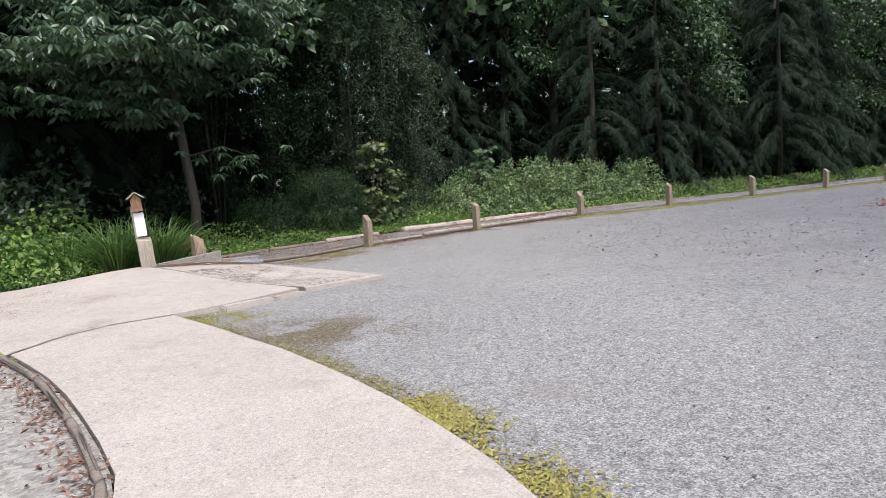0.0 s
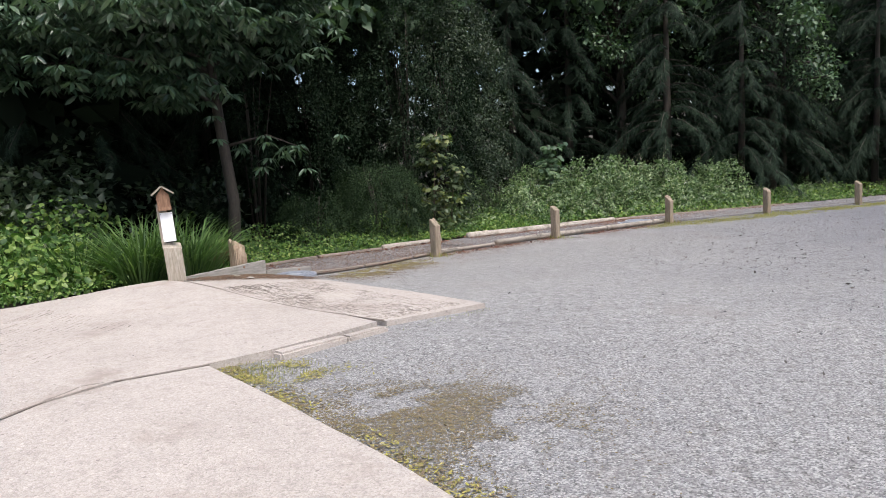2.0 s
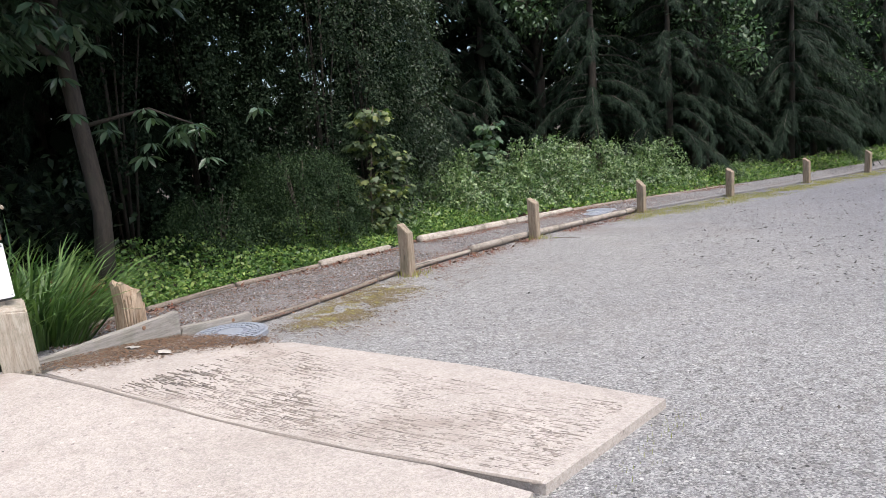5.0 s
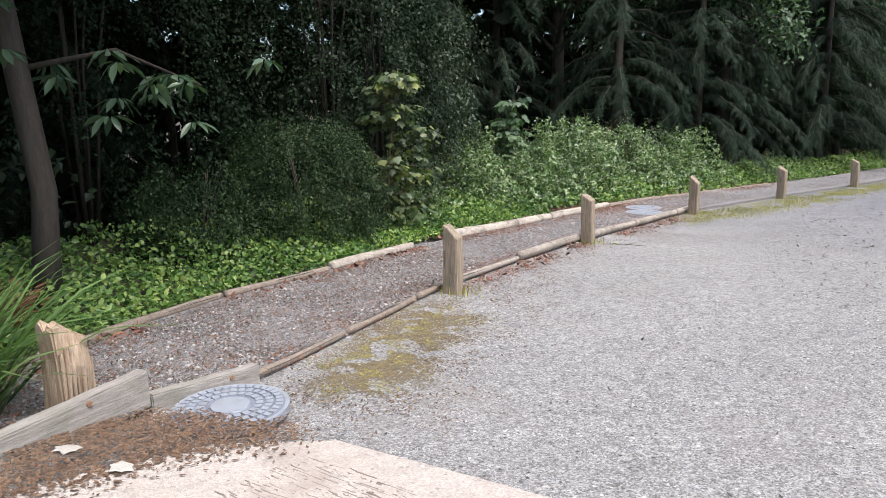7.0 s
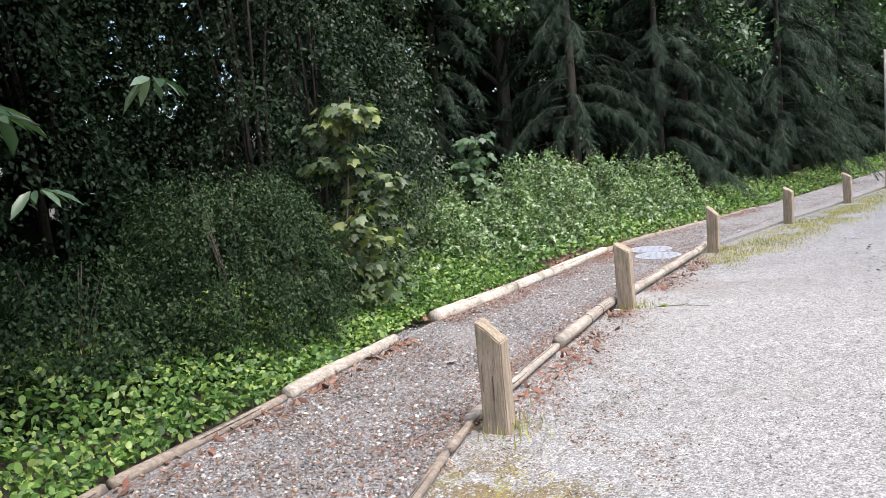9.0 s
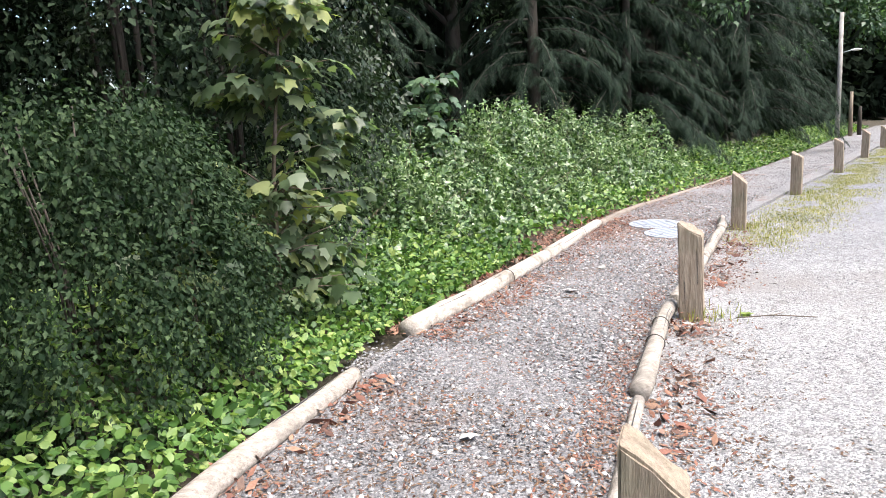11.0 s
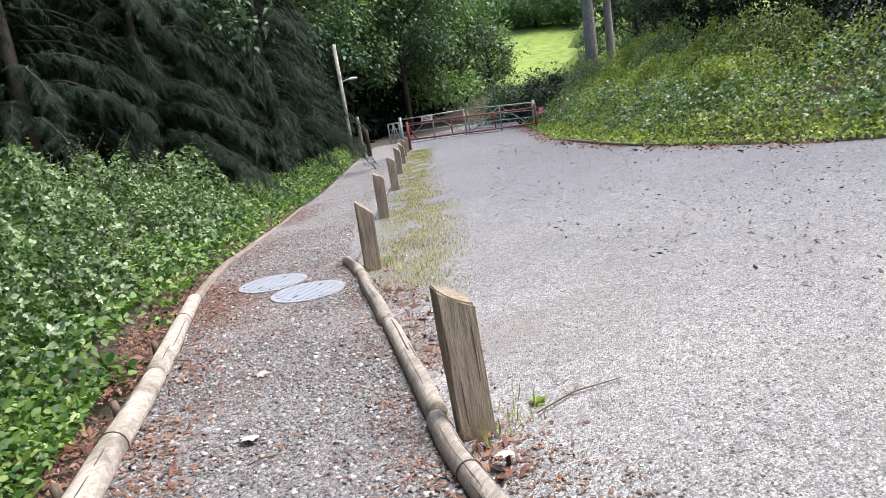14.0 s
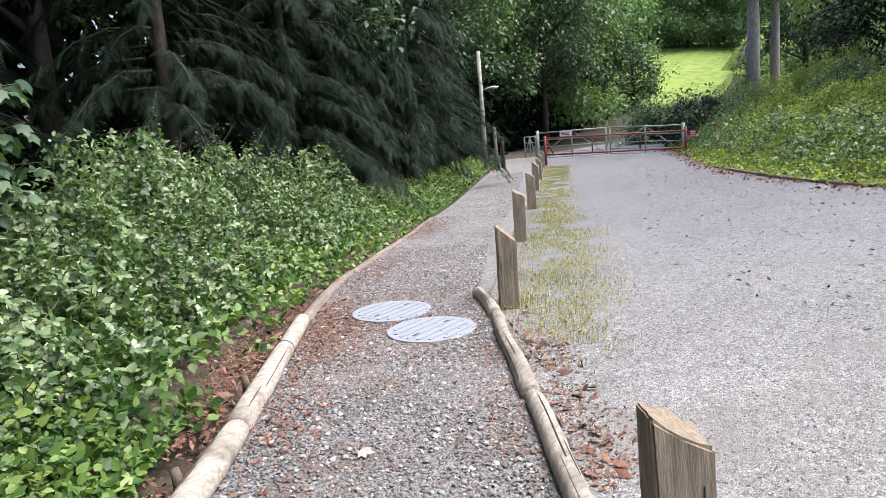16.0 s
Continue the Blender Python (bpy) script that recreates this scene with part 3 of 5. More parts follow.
# ---- timber: posts, logs, planks ----
def post_mesh(h, seed, split=0.0):
    bm = bmesh.new()
    r = random.Random(seed)
    w, d = 0.085, 0.068
    slant = r.uniform(0.55, 0.85)
    box(bm, -w, w, -d, d, -0.25, h, 0.008, skew=lambda x, y: -slant * (x + w) + 0.1 * y)
    bmesh.ops.subdivide_edges(bm, edges=[e for e in bm.edges if e.calc_length() > 0.1], cuts=3, use_grid_fill=True)
    for v in bm.verts:
        k = v.co.z / h
        v.co.x += 0.006 * noise.noise(v.co * 9 + Vector((seed * 7, 0, 0))) * (1 + split * 3)
        v.co.y += 0.006 * noise.noise(v.co * 9 + Vector((0, seed * 5, 0))) * (1 + split * 3)
        if k > 0.85:
            v.co.z += (0.02 + split * 0.06) * noise.noise(v.co * 26 + Vector((0, 0, seed)))
    return bm


def bollard(i, x, y, heading, h=0.7, label="weathered split-oak bollard with a slanted sawn top"):
    th = thing("wooden_bollard", x, y, float(lot_z(x, y)), label, "bollard", "bollards along the path")
    r = random.Random(i + 3)
    th.matrix_basis = pose(x, y, float(lot_z(x, y)), r.uniform(-1.5, 1.5), r.uniform(-2, 1), heading - 90 + r.uniform(-6, 6))
    part("post", post_mesh(h, i), M_POST, th)
    for k in range(2):
        bm = bmesh.new()
        cx = r.uniform(-0.06, 0.06)
        z0 = r.uniform(0.05, 0.3)
        box(bm, cx - 0.0011, cx + 0.0011, -0.0702, -0.066, z0, z0 + r.uniform(0.15, 0.3))
        part("crack", bm, M_BLACK, th)


_p = POSTS
for _i, (_x, _y) in enumerate(_p):
    _a, _b = _p[max(0, _i - 1)], _p[min(len(_p) - 1, _i + 1)]
    bollard(_i, _x, _y, math.degrees(math.atan2(_b[1] - _a[1], _b[0] - _a[0])), 0.72 if _i < 6 else 0.66)


def stump_post():
    x, y = -4.57, 13.02
    th = thing("broken_post", x, y, float(lot_z(x, y)) + 0.03, "short broken oak post with orange split grain", "post", rz=48)
    bm = post_mesh(0.53, 31, 1.0)
    bmesh.ops.scale(bm, vec=(1.05, 1.3, 1), verts=bm.verts[:])
    part("post", bm, M_STUMP, th)
    r = random.Random(5)
    for k in range(7):
        bm = bmesh.new()
        cx = -0.08 + k * 0.027
        box(bm, cx, cx + r.uniform(0.01, 0.022), -0.1, -0.082, 0.0, r.uniform(0.28, 0.41), 0.003)
        part("splinter", bm, M_STUMP, th)


stump_post()


def nest_post():
    """A marker post: stout foot, tall back board, white plate and a little roofed box."""
    x, y = -5.06, 11.98
    z = float(lot_z(x, y)) + 0.03
    th = thing("marker_post", x, y, z, "grey timber marker post with white plate and small roofed box", "post")
    th.matrix_basis = pose(x, y, z, 0, -3, 24) @ Matrix.Diagonal((0.88, 0.88, 0.87, 1))
    bm = bmesh.new()
    box(bm, -0.13, 0.13, -0.12, 0.1, -0.2, 0.6, 0.012, skew=lambda x, y: 0.35 * y - 0.15 * (x + 0.13) - 0.02)
    part("foot", bm, M_BIRD, th)
    bm = bmesh.new()
    box(bm, -0.14, 0.0, 0.0, 0.1, 0.5, 1.2, 0.006)
    part("back_board", bm, M_BIRD, th)
    bm = bmesh.new()
    box(bm, -0.105, 0.075, -0.045, -0.012, 0.62, 1.07, 0.006)
    plate = part("plate", bm, M_PLATE, th, "white enamelled plate")
    bm = bmesh.new()
    box(bm, -0.08, 0.055, -0.03, -0.006, 0.6, 0.617, 0.003)
    part("plate_foot", bm, M_BLACK, th)
    for k in range(4):
        bm = bmesh.new()
        bmesh.ops.create_cone(bm, cap_ends=True, segments=8, radius1=0.007, radius2=0.005, depth=0.006, matrix=pose((-0.09, 0.06, -0.09, 0.06)[k], -0.048, (0.645, 0.645, 1.045, 1.045)[k], 90))
        part("screw", bm, M_IRON, plate)
    bm = bmesh.new()
    box(bm, -0.12, 0.075, -0.14, 0.06, 1.1, 1.16, 0.004, skew=lambda x, y: 0)
    part("box_floor", bm, M_BOX, th, "brown stained board")
    bm = bmesh.new()
    box(bm, -0.115, 0.07, -0.12, 0.055, 1.16, 1.33, 0.004)
    part("box", bm, M_BOX, th, "brown stained box")
    bm = bmesh.new()
    vs = [bm.verts.new(p) for p in ((-0.115, -0.118, 1.33), (0.07, -0.118, 1.33), (-0.022, -0.118, 1.44), (-0.115, 0.05, 1.33), (0.07, 0.05, 1.33), (-0.022, 0.05, 1.44))]
    for q in ((0, 1, 2), (5, 4, 3), (0, 3, 4, 1), (1, 4, 5, 2), (2, 5, 3, 0)):
        bm.faces.new([vs[i] for i in q])
    part("gable", bm, M_BOX, th)
    for s in (-1, 1):
        bm = bmesh.new()
        box(bm, -0.005, 0.19, -0.19, 0.11, 0, 0.024, 0.004)
        bm.transform(pose(-0.022, 0, 1.452, 0, 38, 0) if s > 0 else pose(-0.022, 0, 1.452, 0, 142, 0) @ Matrix.Diagonal((1, 1, -1, 1)))
        if s < 0:
            bmesh.ops.reverse_faces(bm, faces=bm.faces[:])
        part("roof_board", bm, M_BIRD, th)


nest_post()


def limb_of_log(pts, radii, seed, n=20):
    """A peeled trunk: out of round, with long flutes, a few knots and roughly sawn ends."""
    r = random.Random(seed)
    knots = [(r.uniform(0.1, 0.9) * len(pts), r.uniform(0, 6.28), r.uniform(0.06, 0.14)) for _ in range(max(2, len(pts) // 6))]
    V, Fc = [], []
    for i, p in enumerate(pts):
        d = (pts[min(i + 1, len(pts) - 1)] - pts[max(i - 1, 0)]).normalized()
        side = d.cross(Vector((0, 0, 1))).normalized()
        up = side.cross(d)
        for k in range(n):
            a = 2 * math.pi * k / n
            w = Vector((math.cos(a) * 1.4, math.sin(a) * 1.4, i * 0.045 + seed * 3))
            f = 1 + 0.13 * noise.noise(w) + 0.05 * noise.noise(Vector((math.cos(a) * 5, math.sin(a) * 5, i * 0.12 + seed)))
            for ki, ka, kh in knots:
                q = ((i - ki) / 0.9) ** 2 + (math.sin((a - ka) / 2) * 5) ** 2
                f += kh * math.exp(-q)
            V.append(p + (side * math.cos(a) + up * math.sin(a)) * radii[i] * f)
    for i in range(len(pts) - 1):
        for k in range(n):
            a, b = i * n + k, i * n + (k + 1) % n
            Fc += [(a, b, b + n), (a, b + n, a + n)]
    for base, p, flip in ((0, pts[0], True), ((len(pts) - 1) * n, pts[-1], False)):
        c = len(V)
        V.append(p)
        for k in range(n):
            a, b = base + k, base + (k + 1) % n
            Fc.append((c, b, a) if flip else (c, a, b))
    return np.array([tuple(v) for v in V]), np.array(Fc)


def log(name, line, rad, label, group, seed, lift=0.0, wires=(), material=None, pegs=()):
    """A log laid along a line on the ground, knotty and tapered, with its binding wires and pegs."""
    pts2 = along(line, 0.07)
    chord = np.linspace(pts2[0], pts2[-1], len(pts2))
    pts2 = pts2 * 0.55 + chord * 0.45
    x0, y0 = pts2[0]
    th = thing(name, x0, y0, float(lot_z(x0, y0)), label, "log", group)
    o = Vector((x0, y0, float(lot_z(x0, y0))))
    r = random.Random(seed)
    pts, rad_l = [], []
    for i, (x, y) in enumerate(pts2):
        k = 0.012 * noise.noise(Vector((x * 1.2, y * 1.2, seed)))
        pts.append(Vector((x + k, y - k, float(lot_z(x, y)) + 0.03 + rad * 0.5 + lift)) - o)
        rr = rad * (1.06 - 0.16 * i / len(pts2))
        if i in (0, len(pts2) - 1):
            rr *= 0.93
        rad_l.append(rr)
    v, f = limb_of_log(pts, rad_l, seed)
    ob = link_tris("trunk", v, f, material or M_LOG, th)
    ob.data.polygons.foreach_set("use_smooth", [True] * len(ob.data.polygons))
    for w in wires:
        i = min(len(pts) - 2, max(1, int(w * len(pts))))
        d = (pts[i + 1] - pts[i - 1]).normalized()
        side = d.orthogonal().normalized()
        up = d.cross(side)
        loop = [pts[i] + (side * math.cos(a) + up * math.sin(a)) * rad_l[i] * 1.08 for a in np.linspace(0, 2 * math.pi, 17)]
        vv, ff = tube(loop, [0.0035] * 17, 5, caps=False)
        link_tris("binding", vv, ff, M_WIRE, th)
    for w in pegs:
        i = min(len(pts) - 2, max(1, int(w * len(pts))))
        d = (pts[i + 1] - pts[i - 1]).normalized()
        left = Vector((-d.y, d.x, 0)).normalized()
        foot = pts[i] + left * (rad_l[i] + 0.03)
        vv, ff = tube([foot - Vector((0, 0, 0.15)), foot + Vector((0, 0, 0.02)), foot + left * 0.01 + Vector((0, 0, 0.075))], [0.028, 0.027, 0.022], 7, 0.12, seed)
        link_tris("peg", vv, ff, M_TWIG, th, "dark wooden peg behind the log")
    for k in range(5):
        i = r.randint(2, max(3, len(pts) - 10))
        n = min(r.randint(6, 14), len(pts) - i - 1)
        if n < 3:
            continue
        a = r.uniform(0.1, 1.2) * r.choice((-1, 1))
        crack = []
        for j in range(n):
            d = (pts[i + j] - pts[i + j - 1]).normalized()
            sd = d.cross(Vector((0, 0, 1))).normalized()
            crack.append(pts[i + j] + (sd * math.sin(a) + Vector((0, 0, 1)) * math.cos(a)) * rad_l[i + j] * 1.0)
        vv, ff = tube(crack, [0.001] + [0.0032] * (n - 2) + [0.001], 4)
        link_tris("crack", vv, ff, M_BLACK, th)
    return th


def pieces_of(line, lengths):
    p = along(line, 0.05)
    s = np.concatenate([[0], np.cumsum(np.hypot(*np.diff(p, axis=0).T))])
    out, a = [], 0.0
    for L in lengths:
        m = (s >= a) & (s <= a + L - 0.01)
        if m.sum() > 3:
            out.append([tuple(q) for q in p[m]])
        a += L
    return out


for _i, _l in enumerate(pieces_of(KERB_THIN, [1.7, 1.5, 1.6, 1.9])):
    log("edging_log", _l, 0.04 if _i < 3 else 0.062, "thin weathered edging log half sunk in leaf litter" if _i < 3 else "pale peeled log half sunk at the path edge", "edging logs", 10 + _i, 0.0, material=M_EDGING if _i < 3 else M_LOGR)
for _i, _l in enumerate(pieces_of(KERB_LOG, [2.9, 2.35, 2.2, 2.6, 2.6])):
    log("kerb_log", _l, (0.078, 0.07, 0.055, 0.04, 0.035)[_i], "pale peeled log edging the gravel path" if _i < 2 else "dull low log half buried at the path edge", "kerb logs", 20 + _i, 0.0 if _i < 2 else -0.025, wires=((0.62,) if _i < 2 else ()), material=M_LOG if _i < 2 else M_EDGING, pegs=((0.45, 0.8), (0.3,))[_i] if _i < 2 else ())
for _i, _l in enumerate(pieces_of(KERB_RIGHT, [1.3, 1.3, 0.6])):
    log("edging_log", _l, 0.03, "thin edging board sunk between path and tarmac", "edging logs", 30 + _i, -0.02, material=M_EDGING)
for _i, _l in enumerate(pieces_of([(x - 0.06, y - 0.06) for x, y in WALK_L[3:]][::-1], [1.2, 1.3, 1.2, 1.5, 1.5])):
    log("edging_log", _l, 0.028, "brown weathered edging strip round the pebble bed", "edging logs", 50 + _i, 0.012, material=M_EDGING)
for _i, _l in enumerate(pieces_of(LOG_RIGHT, [1.9, 1.9, 1.75, 1.8, 1.6])):
    log("kerb_log", _l, 0.036 if _i == 0 else 0.056, "knotty peeled log between path and bollards", "kerb logs", 40 + _i, -0.012 if _i == 0 else 0.0, wires=((0.45, 0.7) if _i == 1 else ()), material=M_LOGR)


for _i, _l in enumerate(pieces_of([(23.5, 25.45), (19.4, 23.65), (14.5, 20.65), (12.5, 18.75), (10.6, 16.65)], [2.2, 3.6, 3.2, 3.4, 3.0])):
    if _i in (2, 3):
        log("kerb_log", _l, 0.04, "brown rotting log along the foot of the bank", "kerb logs", 60 + _i, -0.035, material=M_EDGING)


def plank(ax, ay, bx, by, h, t, za, zb, label, seed):
    L = math.hypot(bx - ax, by - ay)
    z = float(lot_z(ax, ay))
    th = thing("retaining_plank", ax, ay, z, label, "plank", "planks at the ramp", math.degrees(math.atan2(by - ay, bx - ax)))
    bm = bmesh.new()
    box(bm, 0, L, -t / 2, t / 2, -0.15, h, 0.008)
    bmesh.ops.subdivide_edges(bm, edges=[e for e in bm.edges if e.calc_length() > 0.3], cuts=8, use_grid_fill=True)
    for v in bm.verts:
        v.co.z += za + (zb - za) * v.co.x / L + 0.01 * noise.noise(v.co * 5 + Vector((seed, 0, 0)))
        v.co.y += 0.008 * noise.noise(v.co * 4 + Vector((0, seed, 0)))
    part("board", bm, M_BEAM, th)
    bm = bmesh.new()
    bmesh.ops.create_cone(bm, cap_ends=True, segments=9, radius1=0.02, radius2=0.014, depth=0.01, matrix=pose(L * 0.72, -t / 2 - 0.002, h * 0.5 + za + (zb - za) * 0.72, 90))
    part("knot", bm, M_BOX, th)


plank(-5.02, 12.02, -4.2, 13.08, 0.07, 0.09, -0.01, 0.04, "silver-grey sloping plank holding back the path", 2)
plank(-4.19, 13.12, -3.62, 13.55, 0.07, 0.08, 0.02, 0.0, "short silver-grey plank above the drain cover", 5)


def manhole(x, y, r, label, rings):
    th = thing("manhole_cover", x, y, float(lot_z(x, y)) + 0.035, label, "manhole cover", "manhole covers")
    bm = bmesh.new()
    bmesh.ops.create_cone(bm, cap_ends=True, segments=48, radius1=r, radius2=r * 0.985, depth=0.05, matrix=pose(0, 0, -0.013))
    part("plate", bm, M_IRON if not rings else M_IRONDK, th)
    bm = bmesh.new()
    ring = [(r * 0.985, 0.012), (r * 1.06, 0.012), (r * 1.06, -0.03)]
    n = 48
    vs = [[bm.verts.new((a * math.cos(q * 2 * math.pi / n), a * math.sin(q * 2 * math.pi / n), z)) for q in range(n)] for a, z in ring]
    for k in range(2):
        for q in range(n):
            bm.faces.new((vs[k][q], vs[k + 1][q], vs[k + 1][(q + 1) % n], vs[k][(q + 1) % n]))
    part("frame", bm, M_IRON, th)
    if rings:
        bm = bmesh.new()
        bmesh.ops.create_cone(bm, cap_ends=True, segments=32, radius1=r * 0.36, radius2=r * 0.35, depth=0.01, matrix=pose(0, 0, 0.017))
        part("centre", bm, M_IRON, th)
        for rad, cnt in ((0.52, 20), (0.7, 28), (0.88, 36)):
            for q in range(cnt):
                a = q * 2 * math.pi / cnt
                bm = bmesh.new()
                wd = math.pi * rad * r / cnt * 0.72
                box(bm, rad * r - 0.02, rad * r + 0.02, -wd, wd, 0.012, 0.022)
                bm.transform(pose(0, 0, 0, 0, 0, math.degrees(a)))
                part("stud", bm, M_IRON, th)
    else:
        for i in range(-3, 4):
            w = math.sqrt(max(0, (r * 0.9) ** 2 - (i * r * 0.25) ** 2))
            bm = bmesh.new()
            box(bm, -w, w, i * r * 0.25 - 0.015, i * r * 0.25 + 0.015, 0.012, 0.018)
            part("tread", bm, M_IRON, th)
        for s in (-1, 1):
            bm = bmesh.new()
            box(bm, s * r * 0.6 - 0.03, s * r * 0.6 + 0.03, -0.012, 0.012, 0.012, 0.02)
            part("key_slot", bm, M_BLACK, th)


manhole(-3.73, 12.98, 0.31, "blue-grey round drain cover with studded rings", True)
manhole(3.56, 22.02, 0.33, "pale galvanised round cover set in the gravel", False)
manhole(3.2, 21.3, 0.33, "pale galvanised round cover with raised bars", False)


# ---- gates, pole and signs at the far end ----
def rod(p, q, r, n=8):
    return tube([p, q], [r, r], n)


def red_gate():
    a, b = Vector((25.6, 32.2, 0)), Vector((28.3, 27.15, 0))
    za, zb = float(lot_z(a.x, a.y)), float(lot_z(b.x, b.y))
    th = thing("red_gate", a.x, a.y, za, "closed rust-red tubular steel barrier gate", "gate")
    d = b - a
    d.z = zb - 0.22 - za

    def at_(s, z):
        return Vector((0, 0, 0)) + d * s + Vector((0, 0, z))
    for s, h in ((0.0, 1.22), (1.0, 1.3)):
        link_tris("gate_post", *rod(at_(s, -0.2), at_(s, h), 0.06), M_RED, th)
    for z in (1.12, 0.42):
        link_tris("rail", *rod(at_(0, z), at_(1, z), 0.036), M_RED, th)
    for s in (0.34, 0.68):
        link_tris("upright", *rod(at_(s, 0.42), at_(s, 1.12), 0.028), M_RED, th)
    link_tris("brace", *rod(at_(0.0, 1.12), at_(0.06, 0.42), 0.03), M_RED, th)


red_gate()


def field_gate(a, b, label, h=1.42, rails=5, post=True, da=0.0, db=0.0):
    za, zb = float(lot_z(*a)) + da, float(lot_z(*b)) + db
    th = thing("field_gate", a[0], a[1], za, label, "gate", "field gates")
    d = Vector((b[0] - a[0], b[1] - a[1], zb - za))
    for i in range(rails):
        z = 0.2 + (h - 0.2) * (i / (rails - 1)) ** 1.2
        link_tris("rail", *rod(Vector((0, 0, z)), d + Vector((0, 0, z)), 0.02 if i < rails - 1 else 0.032, 6), M_GALV, th)
    for s in (0.015, 0.5, 0.985):
        link_tris("upright", *rod(d * s + Vector((0, 0, 0.18)), d * s + Vector((0, 0, h + 0.02)), 0.035, 6), M_GALV, th)
    link_tris("brace", *rod(Vector((0, 0, 0.2)), d * 0.5 + Vector((0, 0, h)), 0.022, 6), M_GALV, th)
    link_tris("brace", *rod(d + Vector((0, 0, 0.2)), d * 0.5 + Vector((0, 0, h)), 0.022, 6), M_GALV, th)
    if post:
        link_tris("gate_post", *rod(Vector((0, 0, -0.3)), Vector((0, 0, h + 0.12)), 0.08), M_GALV, th)
    return th


field_gate((29.8, 34.85), (30.45, 31.5), "grey galvanised field gate, closed, with small sign", da=-0.08, db=-0.12)
field_gate((31.0, 28.1), (30.45, 31.4), "grey galvanised field gate leaf, closed", da=-0.32, db=-0.12)
field_gate((29.95, 35.7), (29.82, 34.98), "narrow galvanised side gate beside the field gate", 1.2, 5, False)


def small_sign(x, y, z, w, h, rz, label, red=False):
    th = thing("small_sign", x, y, z, label, "sign", rz=rz)
    bm = bmesh.new()
    box(bm, -w / 2, w / 2, -0.01, 0.01, -h / 2, h / 2, 0.004)
    part("panel", bm, M_SIGNRED if red else M_SIGN, th)
    for k in range(3):
        bm = bmesh.new()
        ww = w * (0.34 if k == 1 else 0.4)
        box(bm, -ww, ww, -0.014, -0.0102, h * (0.28 - 0.25 * k) - 0.02, h * (0.28 - 0.25 * k) + 0.012)
        part("text_bar", bm, M_SIGN if red else M_SIGNRED if k == 0 else M_BLACK, th)


small_sign(29.72, 33.3, 0.42, 0.55, 0.26, -78, "white sign with red heading fixed to the field gate")
small_sign(28.42, 26.9, 0.1, 0.26, 0.34, -62, "small red and white notice on the gate post", True)


def red_stub():
    x, y = 26.65, 25.5
    th = thing("red_post", x, y, float(land_z(x, y)), "lone rust-red steel post in the verge", "post")
    link_tris("shaft", *rod(Vector((0, 0, -0.2)), Vector((0, 0, 1.0)), 0.055, 10), M_RED, th)
    link_tris("cap", *rod(Vector((0, 0, 1.0)), Vector((0, 0, 1.03)), 0.08, 10), M_RED, th)


red_stub()


def pole():
    x, y = 23.45, 33.85
    z = float(lot_z(x, y))
    th = thing("utility_pole", x, y, z, "bare grey wooden pole with a small lamp arm", "pole")
    link_tris("shaft", *tube([(0, 0, -0.3), (-0.02, 0, 2.5), (-0.06, 0, 4.85)], [0.1, 0.09, 0.075], 10), M_PALEBARK, th)
    link_tris("lamp_arm", *tube([(-0.03, 0, 3.3), (0.2, -0.3, 3.4)], [0.02, 0.02], 6), M_GALV, th)
    bm = bmesh.new()
    bmesh.ops.create_uvsphere(bm, u_segments=12, v_segments=6, radius=0.14)
    bmesh.ops.scale(bm, vec=(1, 1.6, 0.35), verts=bm.verts[:])
    bm.transform(pose(0.3, -0.42, 3.4))
    part("lamp_head", bm, M_SIGN, th)


pole()
for _x, _y, _lean, _h in ((23.9, 33.6, -8, 1.9), (24.6, 33.7, -8, 1.3), (25.0, 34.0, 3, 1.0)):
    _t = thing("fence_post", _x, _y, float(lot_z(_x, _y)), "leaning grey fence post in the verge", "post", "fence posts")
    _t.matrix_basis = pose(_x, _y, float(lot_z(_x, _y)) - 0.1, 0, _lean, 30)
    link_tris("shaft", *tube([(0, 0, -0.2), (0, 0, _h * 0.6), (0.02, 0, _h)], [0.08, 0.075, 0.06], 8, 0.08), M_POST if _h > 1.8 else M_BARK, _t)


# ---- plants ----
def on_edge(n, s0, s1, e0, e1, poly=EDGE, power=1.0):
    """Places beside a polyline between x-limits s0..s1 of the line, e0..e1 metres to its left; also that distance."""
    p = along(poly, 0.25)
    d = unit(np.gradient(p, axis=0))
    keep = (p[:, 0] >= min(s0, s1)) & (p[:, 0] <= max(s0, s1))
    p, d = p[keep], d[keep]
    i = rng.integers(0, len(p), n)
    e = e0 + (e1 - e0) * rng.random(n) ** power
    nrm = np.stack([-d[i, 1], d[i, 0]], 1)
    q = p[i] + nrm * e[:, None] + d[i] * rng.uniform(-0.2, 0.2, (n, 1))
    return q, e, nrm


def lumps(x, y, size, seed=0.0):
    return np.array([noise.noise(Vector((a / size, b / size, seed))) for a, b in zip(x, y)])


